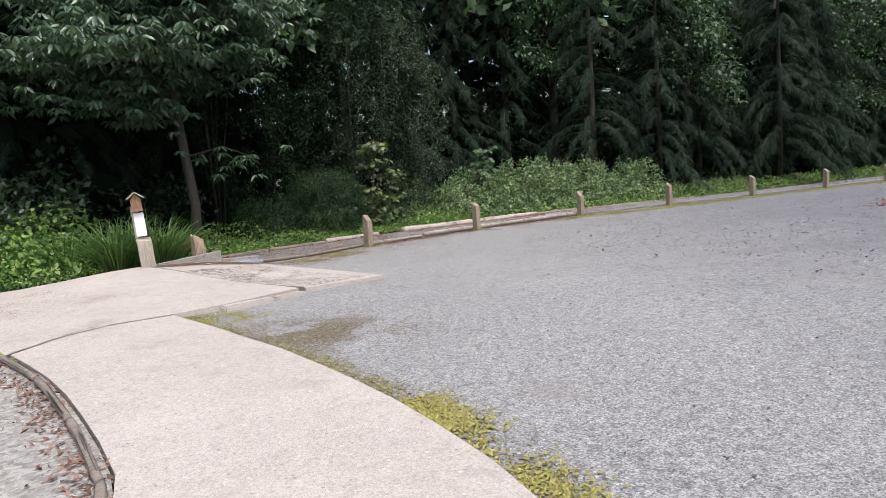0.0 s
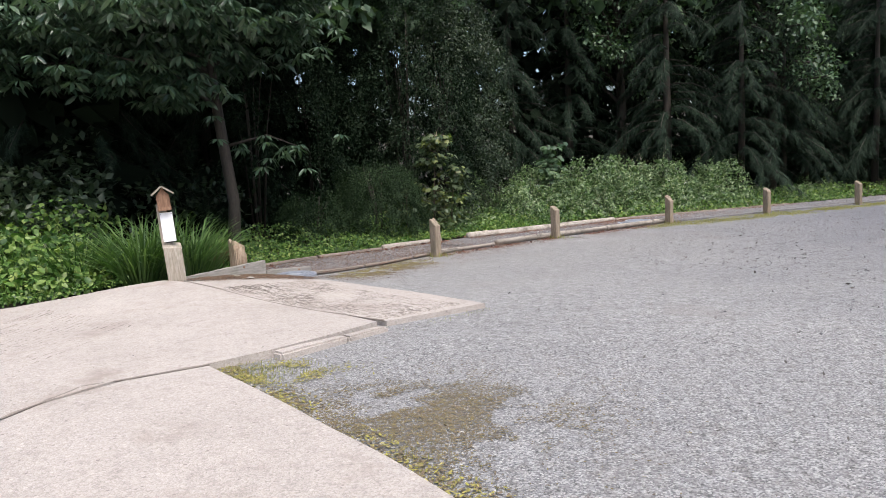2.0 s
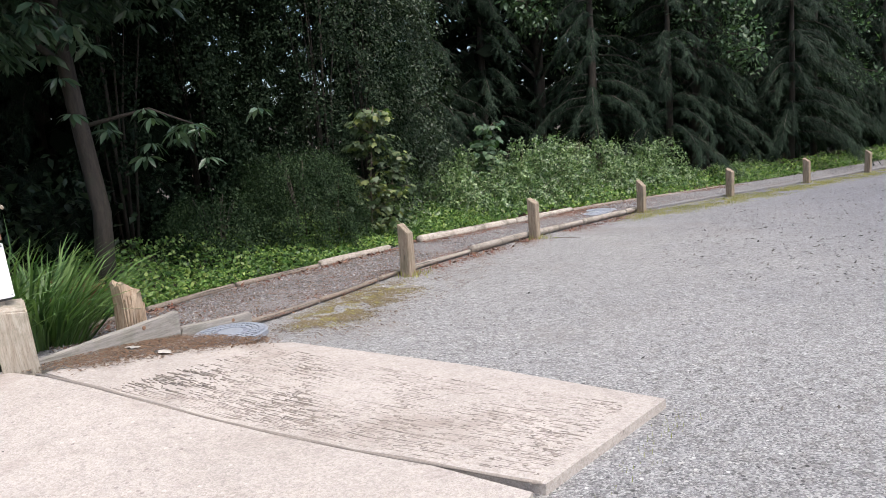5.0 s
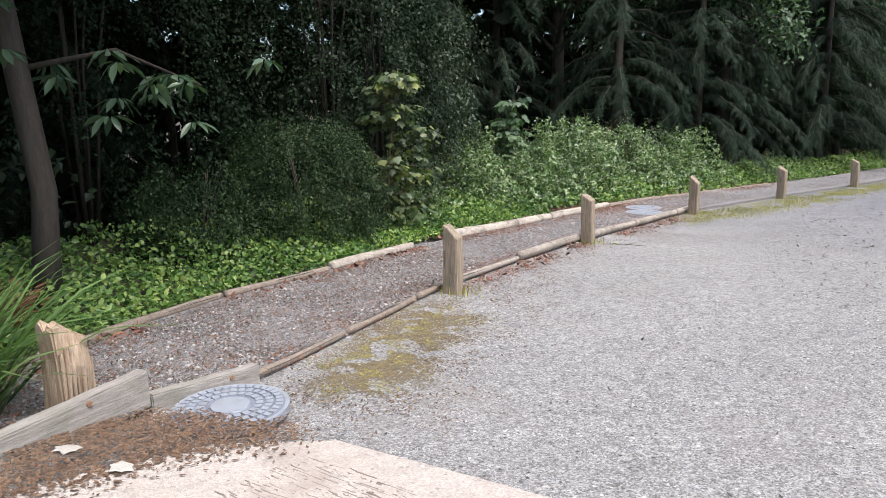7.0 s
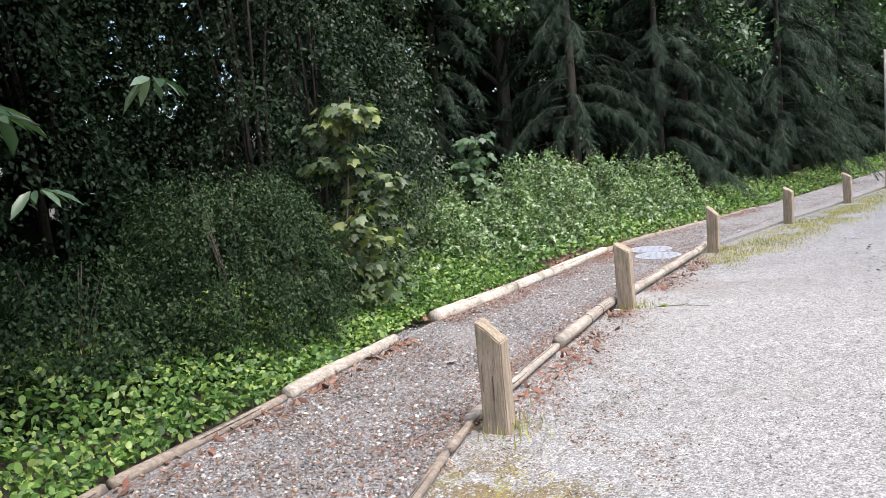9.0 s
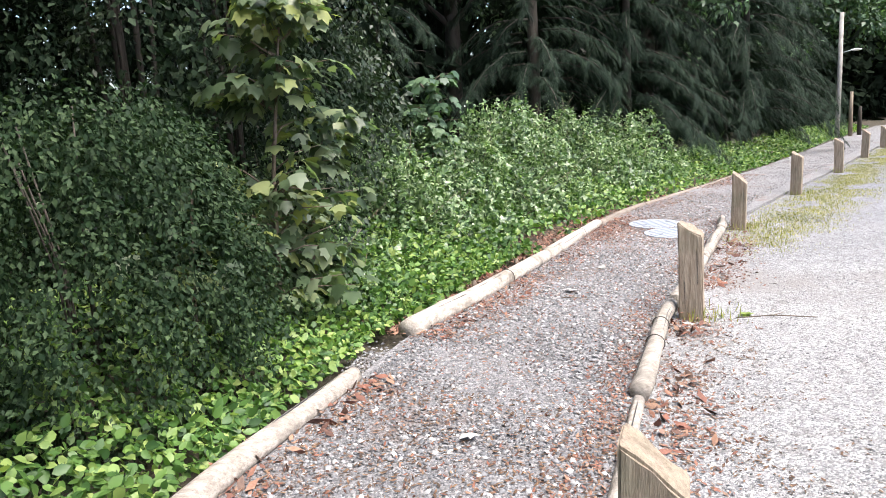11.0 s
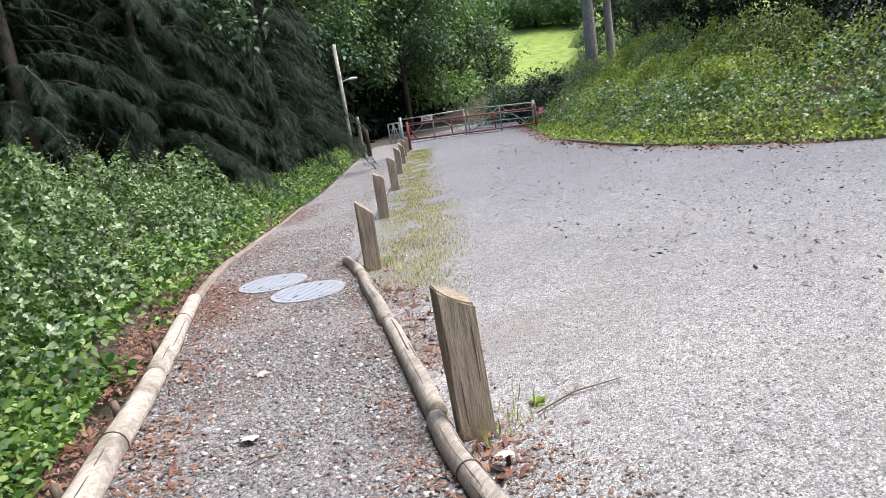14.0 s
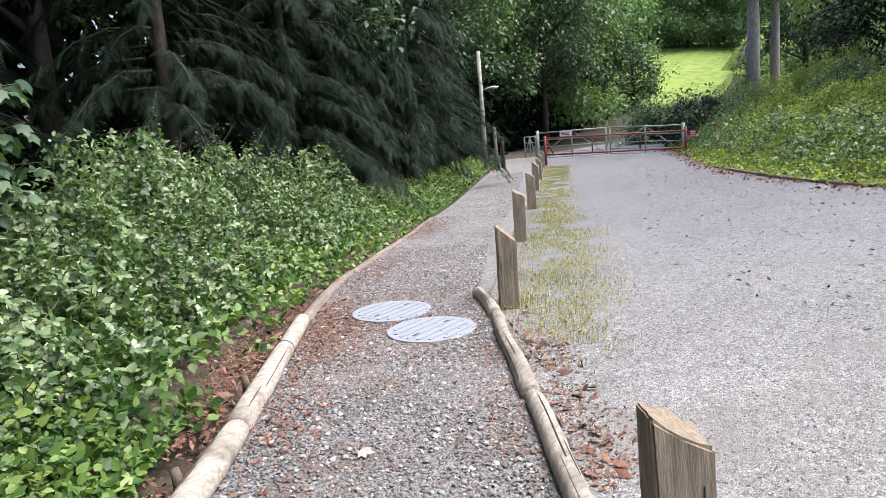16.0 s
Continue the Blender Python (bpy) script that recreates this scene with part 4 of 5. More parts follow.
def leafy(name, q, e, out, hfun, tmpl, size, material, label, category="", kind="", lean=0.6, depth=0.55, parent=None, jit=0.5):
    """A body of leaves that fills the space under a height field, densest near its skin."""
    n = len(q)
    h = hfun(q, e)
    u = 1 - rng.random(n) ** 2 * depth
    z = land_z(q[:, 0], q[:, 1]) + 0.02 + h * u
    P = np.column_stack([q, z])
    N = unit(np.column_stack([-out * lean, np.full(n, 1.0)]) + rng.normal(0, jit, (n, 3)))
    D = rand_dirs(n)
    D[:, :2] -= out * 0.5
    D[:, 2] -= 0.25
    S = size * rng.uniform(0.6, 1.3, n)
    v, f = scatter(tmpl, P, D, N, S)
    ob = link_tris(name, v, f, material, parent)
    if not parent:
        tagged(ob, label, category, "", kind)
    return ob


# low bright ground cover along the path edge
_q, _e, _o = on_edge(32000, -7.5, 1.2, 0.02, 2.2, power=1.3)
leafy("ground_cover", _q, _e, _o, lambda q, e: 0.07 + 0.3 * np.clip(e, 0, 1.6) * (1 + 0.5 * lumps(q[:, 0], q[:, 1], 0.7)), OVAL, 0.062, L_COVER, "bright green ground-cover leaves at the path edge", "ground cover", "stuff", lean=0.4)
_q, _e, _o = on_edge(14000, -1.0, 32, -0.1, 1.5, power=1.1)
_k = (_e > 0.22) | (_q[:, 0] > 3.4) | (_q[:, 0] < -0.6) | (lumps(_q[:, 0], _q[:, 1], 0.5, 3) > 0.22)
_q, _e, _o = _q[_k], _e[_k], _o[_k]
leafy("ground_cover", _q, _e, _o, lambda q, e: 0.06 + 0.3 * np.clip(e, 0, 1.3) * (1 + 0.5 * lumps(q[:, 0], q[:, 1], 0.7)), OVAL, 0.085, L_COVER, "bright green weeds along the log kerb", "ground cover", "stuff", lean=0.4)
_q, _e, _o = on_edge(9000, -16, -5.4, 0.15, 3.6)
leafy("nettle_bed", _q, _e, _o, lambda q, e: (0.12 + 0.45 * np.clip(e, 0, 2.4)) * (1 + 0.45 * lumps(q[:, 0], q[:, 1], 0.8, 4)), OVAL, 0.11, L_COVER, "knee-high nettles and weeds beside the concrete drive", "weeds", "stuff", lean=0.3)
_q, _e, _o = on_edge(5000, -16, -4, 2.2, 5.5)
leafy("undergrowth", _q, _e, _o, lambda q, e: (0.9 + 0.25 * e) * (1 + 0.5 * lumps(q[:, 0], q[:, 1], 1.1, 7)), LEAF, 0.17, L_DARK, "dark undergrowth at the wood's edge", "undergrowth", "stuff", lean=0.3)


def spires(P0, h, per, size, tmpl, seed, bend=0.25):
    """Upright leafy shoots rising from the places P0: leaves up bending stems, smaller towards the tip."""
    g = np.random.default_rng(seed)
    n = len(P0)
    lean = g.normal(0, bend, (n, 2))
    t = np.tile(np.linspace(0.08, 1.0, per), (n, 1)) + g.normal(0, 0.02, (n, per))
    H = (h * g.uniform(0.55, 1.25, n))[:, None]
    P = np.stack([P0[:, 0:1] + lean[:, 0:1] * H * t ** 2, P0[:, 1:2] + lean[:, 1:2] * H * t ** 2, P0[:, 2:3] + H * t], -1).reshape(-1, 3)
    a = (g.uniform(0, 6.28, (n, 1)) + np.arange(per)[None] * 2.4).ravel()
    D = np.column_stack([np.cos(a), np.sin(a), g.uniform(-0.5, 0.35, n * per)])
    N = np.column_stack([np.cos(a) * 0.3, np.sin(a) * 0.3, np.ones(n * per)]) + g.normal(0, 0.3, (n * per, 3))
    S = (size * (1.15 - 0.75 * t)).ravel() * g.uniform(0.7, 1.2, n * per)
    return scatter(tmpl, P, D, unit(N), S)


def bramble(s0, s1, n, height, e1=3.2):
    q, e, out = on_edge(n, s0, s1, 0.45, e1, power=0.9)
    c = q.mean(0)
    zc = float(land_z(*c))
    th = thing("bramble_bush", c[0], c[1], zc, "dense arching bramble bush with small pale flowers", "bush", "brambles along the path")
    off = Matrix.Translation((-c[0], -c[1], -zc))

    def hf(q, e):
        x, y = q[:, 0], q[:, 1]
        wave = 0.5 * lumps(x, y, 1.3, 0.5) + 0.65 * lumps(x, y, 0.55, 4.5) + 0.4 * lumps(x, y, 0.2, 8.5)
        hole = 1 - 0.5 * sm(0.1, 0.32, lumps(x, y, 0.3, 15.5))
        return height * sm(0.0, 1.9, e) * np.clip(1.06 + wave, 0.3, 1.6) * hole
    a = leafy("foliage", q, e, out, hf, TRIO, 0.088, L_BRAM, "", parent=th, lean=0.5, depth=0.75, jit=0.8)
    k = rng.permutation(n)[:70]
    P0 = np.column_stack([q[k], land_z(q[k, 0], q[k, 1]) + hf(q[k], e[k]) * 0.85])
    v, f = spires(P0, 0.62 * (0.5 + 0.5 * height), 16, 0.085, TRIO, int(s0 * 10) + 50)
    b = link_tris("shoot_leaves", v, f, L_BRAM, th)
    m = rng.permutation(n)[:110]
    P = np.column_stack([q[m], land_z(q[m, 0], q[m, 1]) + hf(q[m], e[m]) + 0.03])
    v, f = scatter(fan([(0.5, 0, 0), (0.15, 0.45, 0), (-0.4, 0.3, 0), (-0.4, -0.3, 0), (0.15, -0.45, 0)], (0, 0, 0.1)), P, rand_dirs(110), rand_dirs(110, 2), 0.028)
    c_ = link_tris("blossom", v, f, M_SIGN, th)
    for o in (a, b, c_):
        o.data.transform(off)
        tagged(o, kind="stuff")
    for i in range(34):
        x, y = q[k[i]]
        h = float(hf(q[k[i]][None], e[k[i]][None])[0]) * 1.1 + 0.1
        z = float(land_z(x, y))
        u, w = rng.normal(0, 0.35, 2)
        ob = link_tris("cane", *tube([(x, y, z - 0.05), (x + u * 0.3, y + w * 0.3, z + h * 0.6), (x + u, y + w, z + h)], [0.006, 0.005, 0.002], 5), M_TWIG, th)
        ob.data.transform(off)
    return th


bramble(-1.4, 1.2, 8500, 0.8, 3.4)
bramble(1.0, 3.6, 12500, 1.08, 4.0)
bramble(3.4, 6.2, 12500, 1.18, 4.0)
bramble(6.0, 9.4, 9000, 1.05, 3.4)
bramble(9.2, 14.0, 4600, 0.45, 2.4)


def shrub(x, y, h, r, n, label, seed, tmpl=LEAF, size=0.075, material=L_DARK, lean=(0, 0), name="dark_shrub", low=0.02, category="shrub"):
    """A tall shrub of hanging leafy sprays round a few stems."""
    g = np.random.default_rng(seed)
    z0 = float(land_z(x, y))
    th = thing(name, x, y, z0, label, category)
    ps = []
    tips = []
    for i in range(7):
        a = g.uniform(0, 6.28)
        rr = r * g.uniform(0.15, 0.5)
        top = (math.cos(a) * rr + lean[0], math.sin(a) * rr + lean[1], h * g.uniform(0.75, 1.0))
        ps.append(tube([(math.cos(a) * 0.1, math.sin(a) * 0.1, -0.1), (top[0] * 0.4, top[1] * 0.4, h * 0.45), top], [0.032 * min(1, h / 6), 0.022 * min(1, h / 6), 0.005], 6, 0.1, i))
    for v, f in ps:
        link_tris("stem", v, f, M_BARK, th)
    per = 22 if size > 0.09 else 110
    k = n // per
    cz = low * h + (h * (1 - low)) * g.random(k) ** 0.85
    prof = r * np.sqrt(np.clip(1 - ((cz / h - 0.45) / 0.62) ** 2, 0.05, 1))
    a = g.uniform(0, 6.28, k)
    rad = prof * np.sqrt(g.uniform(0.3 if per == 22 else 0.6, 1.0, k)) * (1 + 0.22 * np.array([noise.noise(Vector((math.cos(q) * 2, math.sin(q) * 2, w * 1.1 + seed))) for q, w in zip(a, cz)]))
    C = np.column_stack([np.cos(a) * rad + lean[0] * cz / h, np.sin(a) * rad + lean[1] * cz / h, cz])
    out = np.column_stack([np.cos(a), np.sin(a), np.zeros(k)])
    hang = unit(out * 0.45 + np.array([0, 0, -0.95]) + g.normal(0, 0.28, (k, 3)))
    t = g.random((k, per))
    P = (C[:, None] + hang[:, None] * (t[..., None] * (0.7 if per == 22 else 1.0 if size > 0.05 else 0.5)) + g.normal(0, 0.06 if per == 22 else 0.09 if size > 0.05 else 0.06, (k, per, 3))).reshape(-1, 3)
    P[:, 2] = np.maximum(P[:, 2], 0.03)
    D = np.repeat(hang, per, 0) + g.normal(0, 0.7, (k * per, 3))
    N = np.repeat(out, per, 0) * 0.4 + np.array([0, 0, 0.95]) + g.normal(0, 0.5, (k * per, 3))
    v, f = scatter(tmpl, P, D, unit(N), size * g.uniform(0.6, 1.3, k * per))
    link_tris("foliage", v, f, material, th)
    return th


# The tallest shrubs take near-black leaves that paint the shaded recess
shrub(-5.3, 22.2, 6.5, 1.9, 40000, "tall dark shrub hung with small leaves", 3, LEAF, 0.065, L_SHADE)
shrub(-2.7, 22.1, 7.2, 1.8, 44000, "tall dark shrub with drooping sprays", 5, LEAF, 0.07, L_SHADE)
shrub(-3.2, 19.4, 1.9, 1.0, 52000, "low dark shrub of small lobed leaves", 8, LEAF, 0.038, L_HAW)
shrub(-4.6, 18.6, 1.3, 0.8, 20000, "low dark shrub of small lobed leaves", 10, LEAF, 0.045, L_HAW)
shrub(-6.4, 20.2, 6.0, 2.2, 14000, "dark shrub deep in the wood's edge", 9, material=L_SHADE)
shrub(-1.7, 23.0, 6.8, 1.7, 36000, "tall dark shrub behind the brambles", 12, LEAF, 0.07, L_DARK)


def sapling(x, y, h, n, seed, label, size, spread, lean=(0, 0), material=L_SYC):
    g = np.random.default_rng(seed)
    z0 = float(land_z(x, y))
    th = thing("sycamore_sapling", x, y, z0, label, "sapling")
    top = Vector((lean[0], lean[1], h))
    ps = [tube([(0, 0, -0.1), (lean[0] * 0.3, lean[1] * 0.3, h * 0.5), top], [0.022, 0.015, 0.006], 6)]
    P, D = [], []
    for i in range(n // 14):
        s = g.uniform(0.12, 1.0)
        base = Vector((lean[0] * s * s, lean[1] * s * s, h * s))
        a = g.uniform(0, 6.28)
        L = spread * (1.1 - 0.6 * s) * g.uniform(0.5, 1.1)
        tip = base + Vector((math.cos(a) * L, math.sin(a) * L, L * g.uniform(0.1, 0.6)))
        ps.append(tube([base, base.lerp(tip, 0.5) + Vector((0, 0, 0.05)), tip], [0.009, 0.006, 0.003], 4))
        for j in range(14):
            t = g.uniform(0.25, 1.05)
            w = g.uniform(0, 6.28)
            P.append(base.lerp(tip, t) + Vector((math.cos(w), math.sin(w), g.uniform(-0.5, 0.5))) * 0.1)
            D.append((math.cos(w) + 0.4 * math.cos(a), math.sin(w) + 0.4 * math.sin(a), g.uniform(-1.7, -0.2)))
    link_tris("stem", *ps[0], M_TWIG, th)
    for v, f in ps[1:]:
        link_tris("twig", v, f, M_TWIG, th)
    P, D = np.array([tuple(p) for p in P]), np.array(D)
    N = unit(D * (1, 1, 0) * 0.8 + np.array([0, 0, 0.9]) + g.normal(0, 0.35, P.shape))
    v, f = scatter(PALM, P, D, N, size * g.uniform(0.5, 1.25, len(P)))
    link_tris("foliage", v, f, material, th)


sapling(-1.95, 20.0, 2.6, 860, 2, "young sycamore with large drooping yellow-green leaves", 0.125, 0.6, (0.2, -0.3))
sapling(-1.55, 20.6, 1.7, 260, 4, "young sycamore leaning over the path", 0.14, 0.5, (0.2, -0.3))
sapling(-2.6, 19.6, 1.4, 120, 6, "shaded sycamore shoot with broad leaves", 0.14, 0.55, (0.1, -0.3))
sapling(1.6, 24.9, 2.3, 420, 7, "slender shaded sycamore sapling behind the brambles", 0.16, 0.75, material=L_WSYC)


def sedge(x, y, n, h, label, material=L_SEDGE, name="sedge_clump", spread=0.42, shape=(np.asarray(BLADE[0]) * (0.55, 1, 1.6), BLADE[1])):
    a = rng.uniform(0, 6.28, n)
    tilt = rng.uniform(0.1, 0.9, n)
    D = np.column_stack([np.cos(a) * tilt, np.sin(a) * tilt, np.ones(n)])
    P = np.column_stack([np.cos(a) * rng.random(n) * spread, np.sin(a) * rng.random(n) * spread, np.zeros(n)])
    N = unit(np.column_stack([-np.cos(a), -np.sin(a), np.full(n, 0.6)]) * -1 + rng.normal(0, 0.2, (n, 3)))
    v, f = scatter(shape, P, D, N * np.array([-1, -1, 1]), h * rng.uniform(0.6, 1.2, n))
    th = thing(name, x, y, float(land_z(x, y)), label, "plant")
    tagged(link_tris("foliage", v, f, material, th), kind="stuff")


sedge(-5.35, 13.1, 420, 0.95, "arching clump of green sedge behind the marker post")
sedge(-5.9, 12.75, 420, 1.0, "arching clump of green sedge")
sedge(-6.7, 12.6, 320, 0.9, "sedge clump among nettles")
sedge(-7.6, 12.5, 260, 0.8, "sedge clump among nettles")
sedge(-5.75, 15.2, 60, 0.5, "dead rust-brown fern behind the broken post", L_DEAD, "dead_fern", 0.12, SPRAY)


# ---- trees ----
def chestnut():
    x, y = -5.68, 16.05
    z0 = float(land_z(x, y))
    th = thing("chestnut_tree", x, y, z0, "spreading chestnut with long drooping glossy leaves", "tree")
    g = np.random.default_rng(21)
    link_tris("trunk", *tube([(0, 0, -0.2), (0.1, 0.05, 1.2), (-0.05, 0.1, 2.6), (-0.2, 0.0, 5), (-0.1, 0.3, 8.5)], [0.13, 0.11, 0.1, 0.085, 0.04], 10, 0.06), M_BARK, th)
    P, D = [], []

    def limb(base, tip, k, r0=0.05):
        base, tip = Vector(base), Vector(tip)
        mid = base.lerp(tip, 0.5) + Vector((0, 0, 0.25))
        link_tris("limb", *tube([base, mid, tip], [r0, r0 * 0.6, 0.008], 6, 0.08), M_BARK, th)
        for i in range(k):
            t = g.uniform(0.2, 1.05)
            c = base * (1 - t) ** 2 + mid * 2 * t * (1 - t) + tip * t * t if t < 1 else tip
            c = c + Vector(g.normal(0, 1, 3) * (0.4, 0.4, 0.17)) + Vector((0, 0, -0.1))
            w0 = g.uniform(0, 6.28)
            for j in range(9):
                w = w0 + j * 0.7
                P.append(tuple(c + Vector((math.cos(w), math.sin(w), 0)) * 0.04))
                D.append((math.cos(w), math.sin(w), g.uniform(-0.9, -0.1)))
    for i in range(44):
        a = g.uniform(-3.3, 0.3) if i < 36 else g.uniform(0.3, 3)
        zb = g.uniform(4.6, 6.4) if -0.9 < a < 0.4 else g.uniform(3.5, 6.4) if -1.6 < a < -0.9 else g.uniform(3.0, 6.4)
        L = g.uniform(1.6, 3.9) * (1 if zb < 5.5 else 0.75) * (0.55 if -0.9 < a < 0.4 else 1)
        limb((-0.1, 0.05, zb), (math.cos(a) * L, math.sin(a) * L, zb + g.uniform(-0.4, 0.6) + 0.08 * L), 100)
    limb((0.05, 0.1, 2.3), (1.5, 0.5, 2.15), 16, 0.03)
    P, D = np.array(P), np.array(D)
    N = unit(np.array([0, 0, 1.0]) + g.normal(0, 0.35, P.shape))
    v, f = scatter(LONG, P, D, N, 0.22 * g.uniform(0.65, 1.25, len(P)))
    link_tris("crown", v, f, L_CHEST, th)


chestnut()


def conifer(x, y, h, r, seed, low=1.6, tr=0.2, label="dark spruce with drooping fringed branches"):
    z0 = float(land_z(x, y))
    th = thing("conifer_tree", x, y, z0, label, "tree", "conifers in the wood")
    g = np.random.default_rng(seed)
    link_tris("trunk", *tube([(0, 0, -0.3), (0.03, 0, h * 0.3), (0, 0.05, h)], [tr, tr * 0.8, 0.03], 9, 0.05), M_BARK, th)
    P, D, N, br = [], [], [], []
    zb = low
    while zb < h - 0.3:
        for _ in range(int(g.integers(3, 6))):
            a = g.uniform(0, 6.28)
            L = r * (1 - 0.75 * (zb / h)) * g.uniform(0.65, 1.1)
            o = np.array([math.cos(a), math.sin(a), 0])
            t = np.linspace(0.12, 1, max(5, int(L * 9)))
            line = np.array([0, 0, zb])[None] + o[None] * (t * L)[:, None] + np.array([0, 0, 1.0])[None] * (0.25 * L * t - 0.62 * L * t ** 2)[:, None]
            br.append(tube([tuple(line[0]), tuple(line[len(t) // 3]), tuple(line[2 * len(t) // 3]), tuple(line[-1])], [0.028, 0.02, 0.013, 0.005], 4))
            side = np.array([-o[1], o[0], 0])
            for p, tt in zip(line, t):
                for s in (-1, 0, 1):
                    P.append(p + g.normal(0, 0.04, 3))
                    D.append(o * g.uniform(0.2, 0.9) + side * s * g.uniform(0.15, 1.2) + np.array([0, 0, -g.uniform(0.3, 0.7) - tt * g.uniform(0.2, 0.9)]))
                    N.append(np.array([0, 0, 1]) + o * 0.6 + g.normal(0, 0.3, 3))
        zb += g.uniform(0.22, 0.4)
    for v, f in br:
        link_tris("branch", v, f, M_BARK, th)
    P, D, N = np.array(P), np.array(D), np.array(N)
    v, f = scatter(SPRAY, P, D, unit(N), 0.4 * g.uniform(0.45, 1.35, len(P)))
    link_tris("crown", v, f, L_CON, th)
    return th


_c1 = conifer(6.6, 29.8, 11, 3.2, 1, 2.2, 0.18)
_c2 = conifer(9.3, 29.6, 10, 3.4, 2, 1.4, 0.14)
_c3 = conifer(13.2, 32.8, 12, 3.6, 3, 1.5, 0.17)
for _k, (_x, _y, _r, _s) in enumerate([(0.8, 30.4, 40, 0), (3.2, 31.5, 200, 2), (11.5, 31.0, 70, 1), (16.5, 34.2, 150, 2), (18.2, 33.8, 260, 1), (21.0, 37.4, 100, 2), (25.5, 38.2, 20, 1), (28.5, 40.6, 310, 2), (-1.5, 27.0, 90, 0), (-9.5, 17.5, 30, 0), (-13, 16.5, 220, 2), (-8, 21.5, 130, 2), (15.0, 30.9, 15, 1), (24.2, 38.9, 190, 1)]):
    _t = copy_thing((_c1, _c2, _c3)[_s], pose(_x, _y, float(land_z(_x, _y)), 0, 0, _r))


def broadleaf(x, y, h, r, n, seed, label, size=0.3, material=L_FAR, low=0.12, trunk=M_BARK, tr=0.25, bare=0.0, name="broadleaf_tree"):
    z0 = float(near_land(x, y))
    th = thing(name, x, y, z0, label, "tree")
    g = np.random.default_rng(seed)
    link_tris("trunk", *tube([(0, 0, -0.4), (0.1, 0, h * 0.35), (0, 0.1, h * 0.85)], [tr, tr * 0.75, 0.05], 10, 0.06, seed), trunk, th)
    lb, C, R = [], [], []
    for i in range(26):
        zz = h * (low + bare + (0.97 - low - bare) * (i + g.random()) / 26)
        a = i * 2.4 + g.uniform(-0.4, 0.4)
        k = zz / h
        L = r * math.sqrt(max(0.08, 1 - ((k - 0.42) / 0.62) ** 2)) * g.uniform(0.6, 1.0)
        tip = (math.cos(a) * L, math.sin(a) * L, zz + L * g.uniform(-0.15, 0.35))
        lb.append(tube([(0, 0, zz * 0.85), (tip[0] * 0.5, tip[1] * 0.5, zz + 0.1 * L), tip], [tr * 0.35, tr * 0.2, 0.02], 5))
        for j in range(7):
            t = g.uniform(0.35, 1.05)
            C.append(np.array(tip) * np.array([t, t, 1]) + g.normal(0, r * 0.13, 3))
            R.append(r * g.uniform(0.12, 0.24))
    for v, f in lb:
        link_tris("limb", v, f, trunk, th)
    C, R = np.array(C), np.array(R)
    i = g.integers(0, len(C), n)
    d = unit(g.normal(size=(n, 3)))
    P = C[i] + d * R[i][:, None] * (0.3 + 1.25 * g.random((n, 1)) ** 1.4)
    P[:, 2] = np.maximum(P[:, 2], 0.1)
    v, f = scatter(LEAF, P, unit(d + g.normal(0, 0.6, (n, 3)) + np.array([0, 0, -0.5])), unit(d * 0.6 + np.array([0, 0, 0.9]) + g.normal(0, 0.4, (n, 3))), size * g.uniform(0.6, 1.3, n))
    link_tris("crown", v, f, material, th)
    return th


_FAR = "leafy green tree beyond the gates"
_b1 = broadleaf(33.5, 44.5, 15, 5.5, 16000, 1, _FAR, 0.3, L_WSYC, 0.28)
_b2 = broadleaf(42, 47, 17, 6.5, 16000, 2, _FAR, 0.34, low=0.25)
_b3 = broadleaf(52, 50, 15, 6.0, 16000, 3, "pale-leaved tree beyond the gates", 0.36, L_FAR, 0.03)
for _x, _y, _r, _s in [(47, 43.5, 40, 0), (54, 46, 100, 2), (60, 45.5, 10, 0), (66, 49, 200, 1), (74, 50, 260, 2), (38, 52, 30, 1), (84, 58, 80, 1), (96, 62, 300, 2), (112, 58, 15, 2), (124, 62, 15, 2), (122, 50, 120, 2), (128, 44, 70, 2), (118, 36, 210, 2), (104, 30, 330, 2), (84, 27, 45, 2), (70, 27, 150, 2), (58, 27.5, 60, 0), (134, 54, 25, 2), (125, 56, 5, 2), (130, 49, 95, 2), (126, 46.5, 35, 2), (135, 60, 80, 2), (119, 57, 190, 2), (138, 47, 190, 2), (126, 41, 120, 2), (106, 51, 60, 2), (110, 47, 200, 2), (108, 56, 300, 2), (108, 43, 20, 2), (56, 38.8 + 9, 75, 1)]:
    copy_thing((_b1, _b2, _b3)[_s], pose(_x, _y, float(near_land(_x, _y)), 0, 0, _r))
for _i, (_x, _y, _h) in enumerate([(70, 45.5, 6)]):
    broadleaf(_x, _y, _h, 3.6, 5000, 40 + _i, "low dense thicket beyond the gates", 0.3, L_WSYC, 0.02)
for _i, (_x, _y, _h) in enumerate([(50, 31.8, 2.0), (57, 33.2, 2.2), (44, 30.6, 2.0), (46, 34.5, 2.4), (43, 33.6, 1.9), (68, 33.5, 4.5), (64, 46, 8)]):
    broadleaf(_x, _y, _h, 2.6, 3600, 50 + _i, "grey-green bush above the road bend", 0.2, L_FAR if _h > 3 else L_WSYC, 0.02)
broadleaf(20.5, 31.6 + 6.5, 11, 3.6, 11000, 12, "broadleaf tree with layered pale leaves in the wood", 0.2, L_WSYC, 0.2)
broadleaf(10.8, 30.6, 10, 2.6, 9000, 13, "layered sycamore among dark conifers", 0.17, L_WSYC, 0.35)
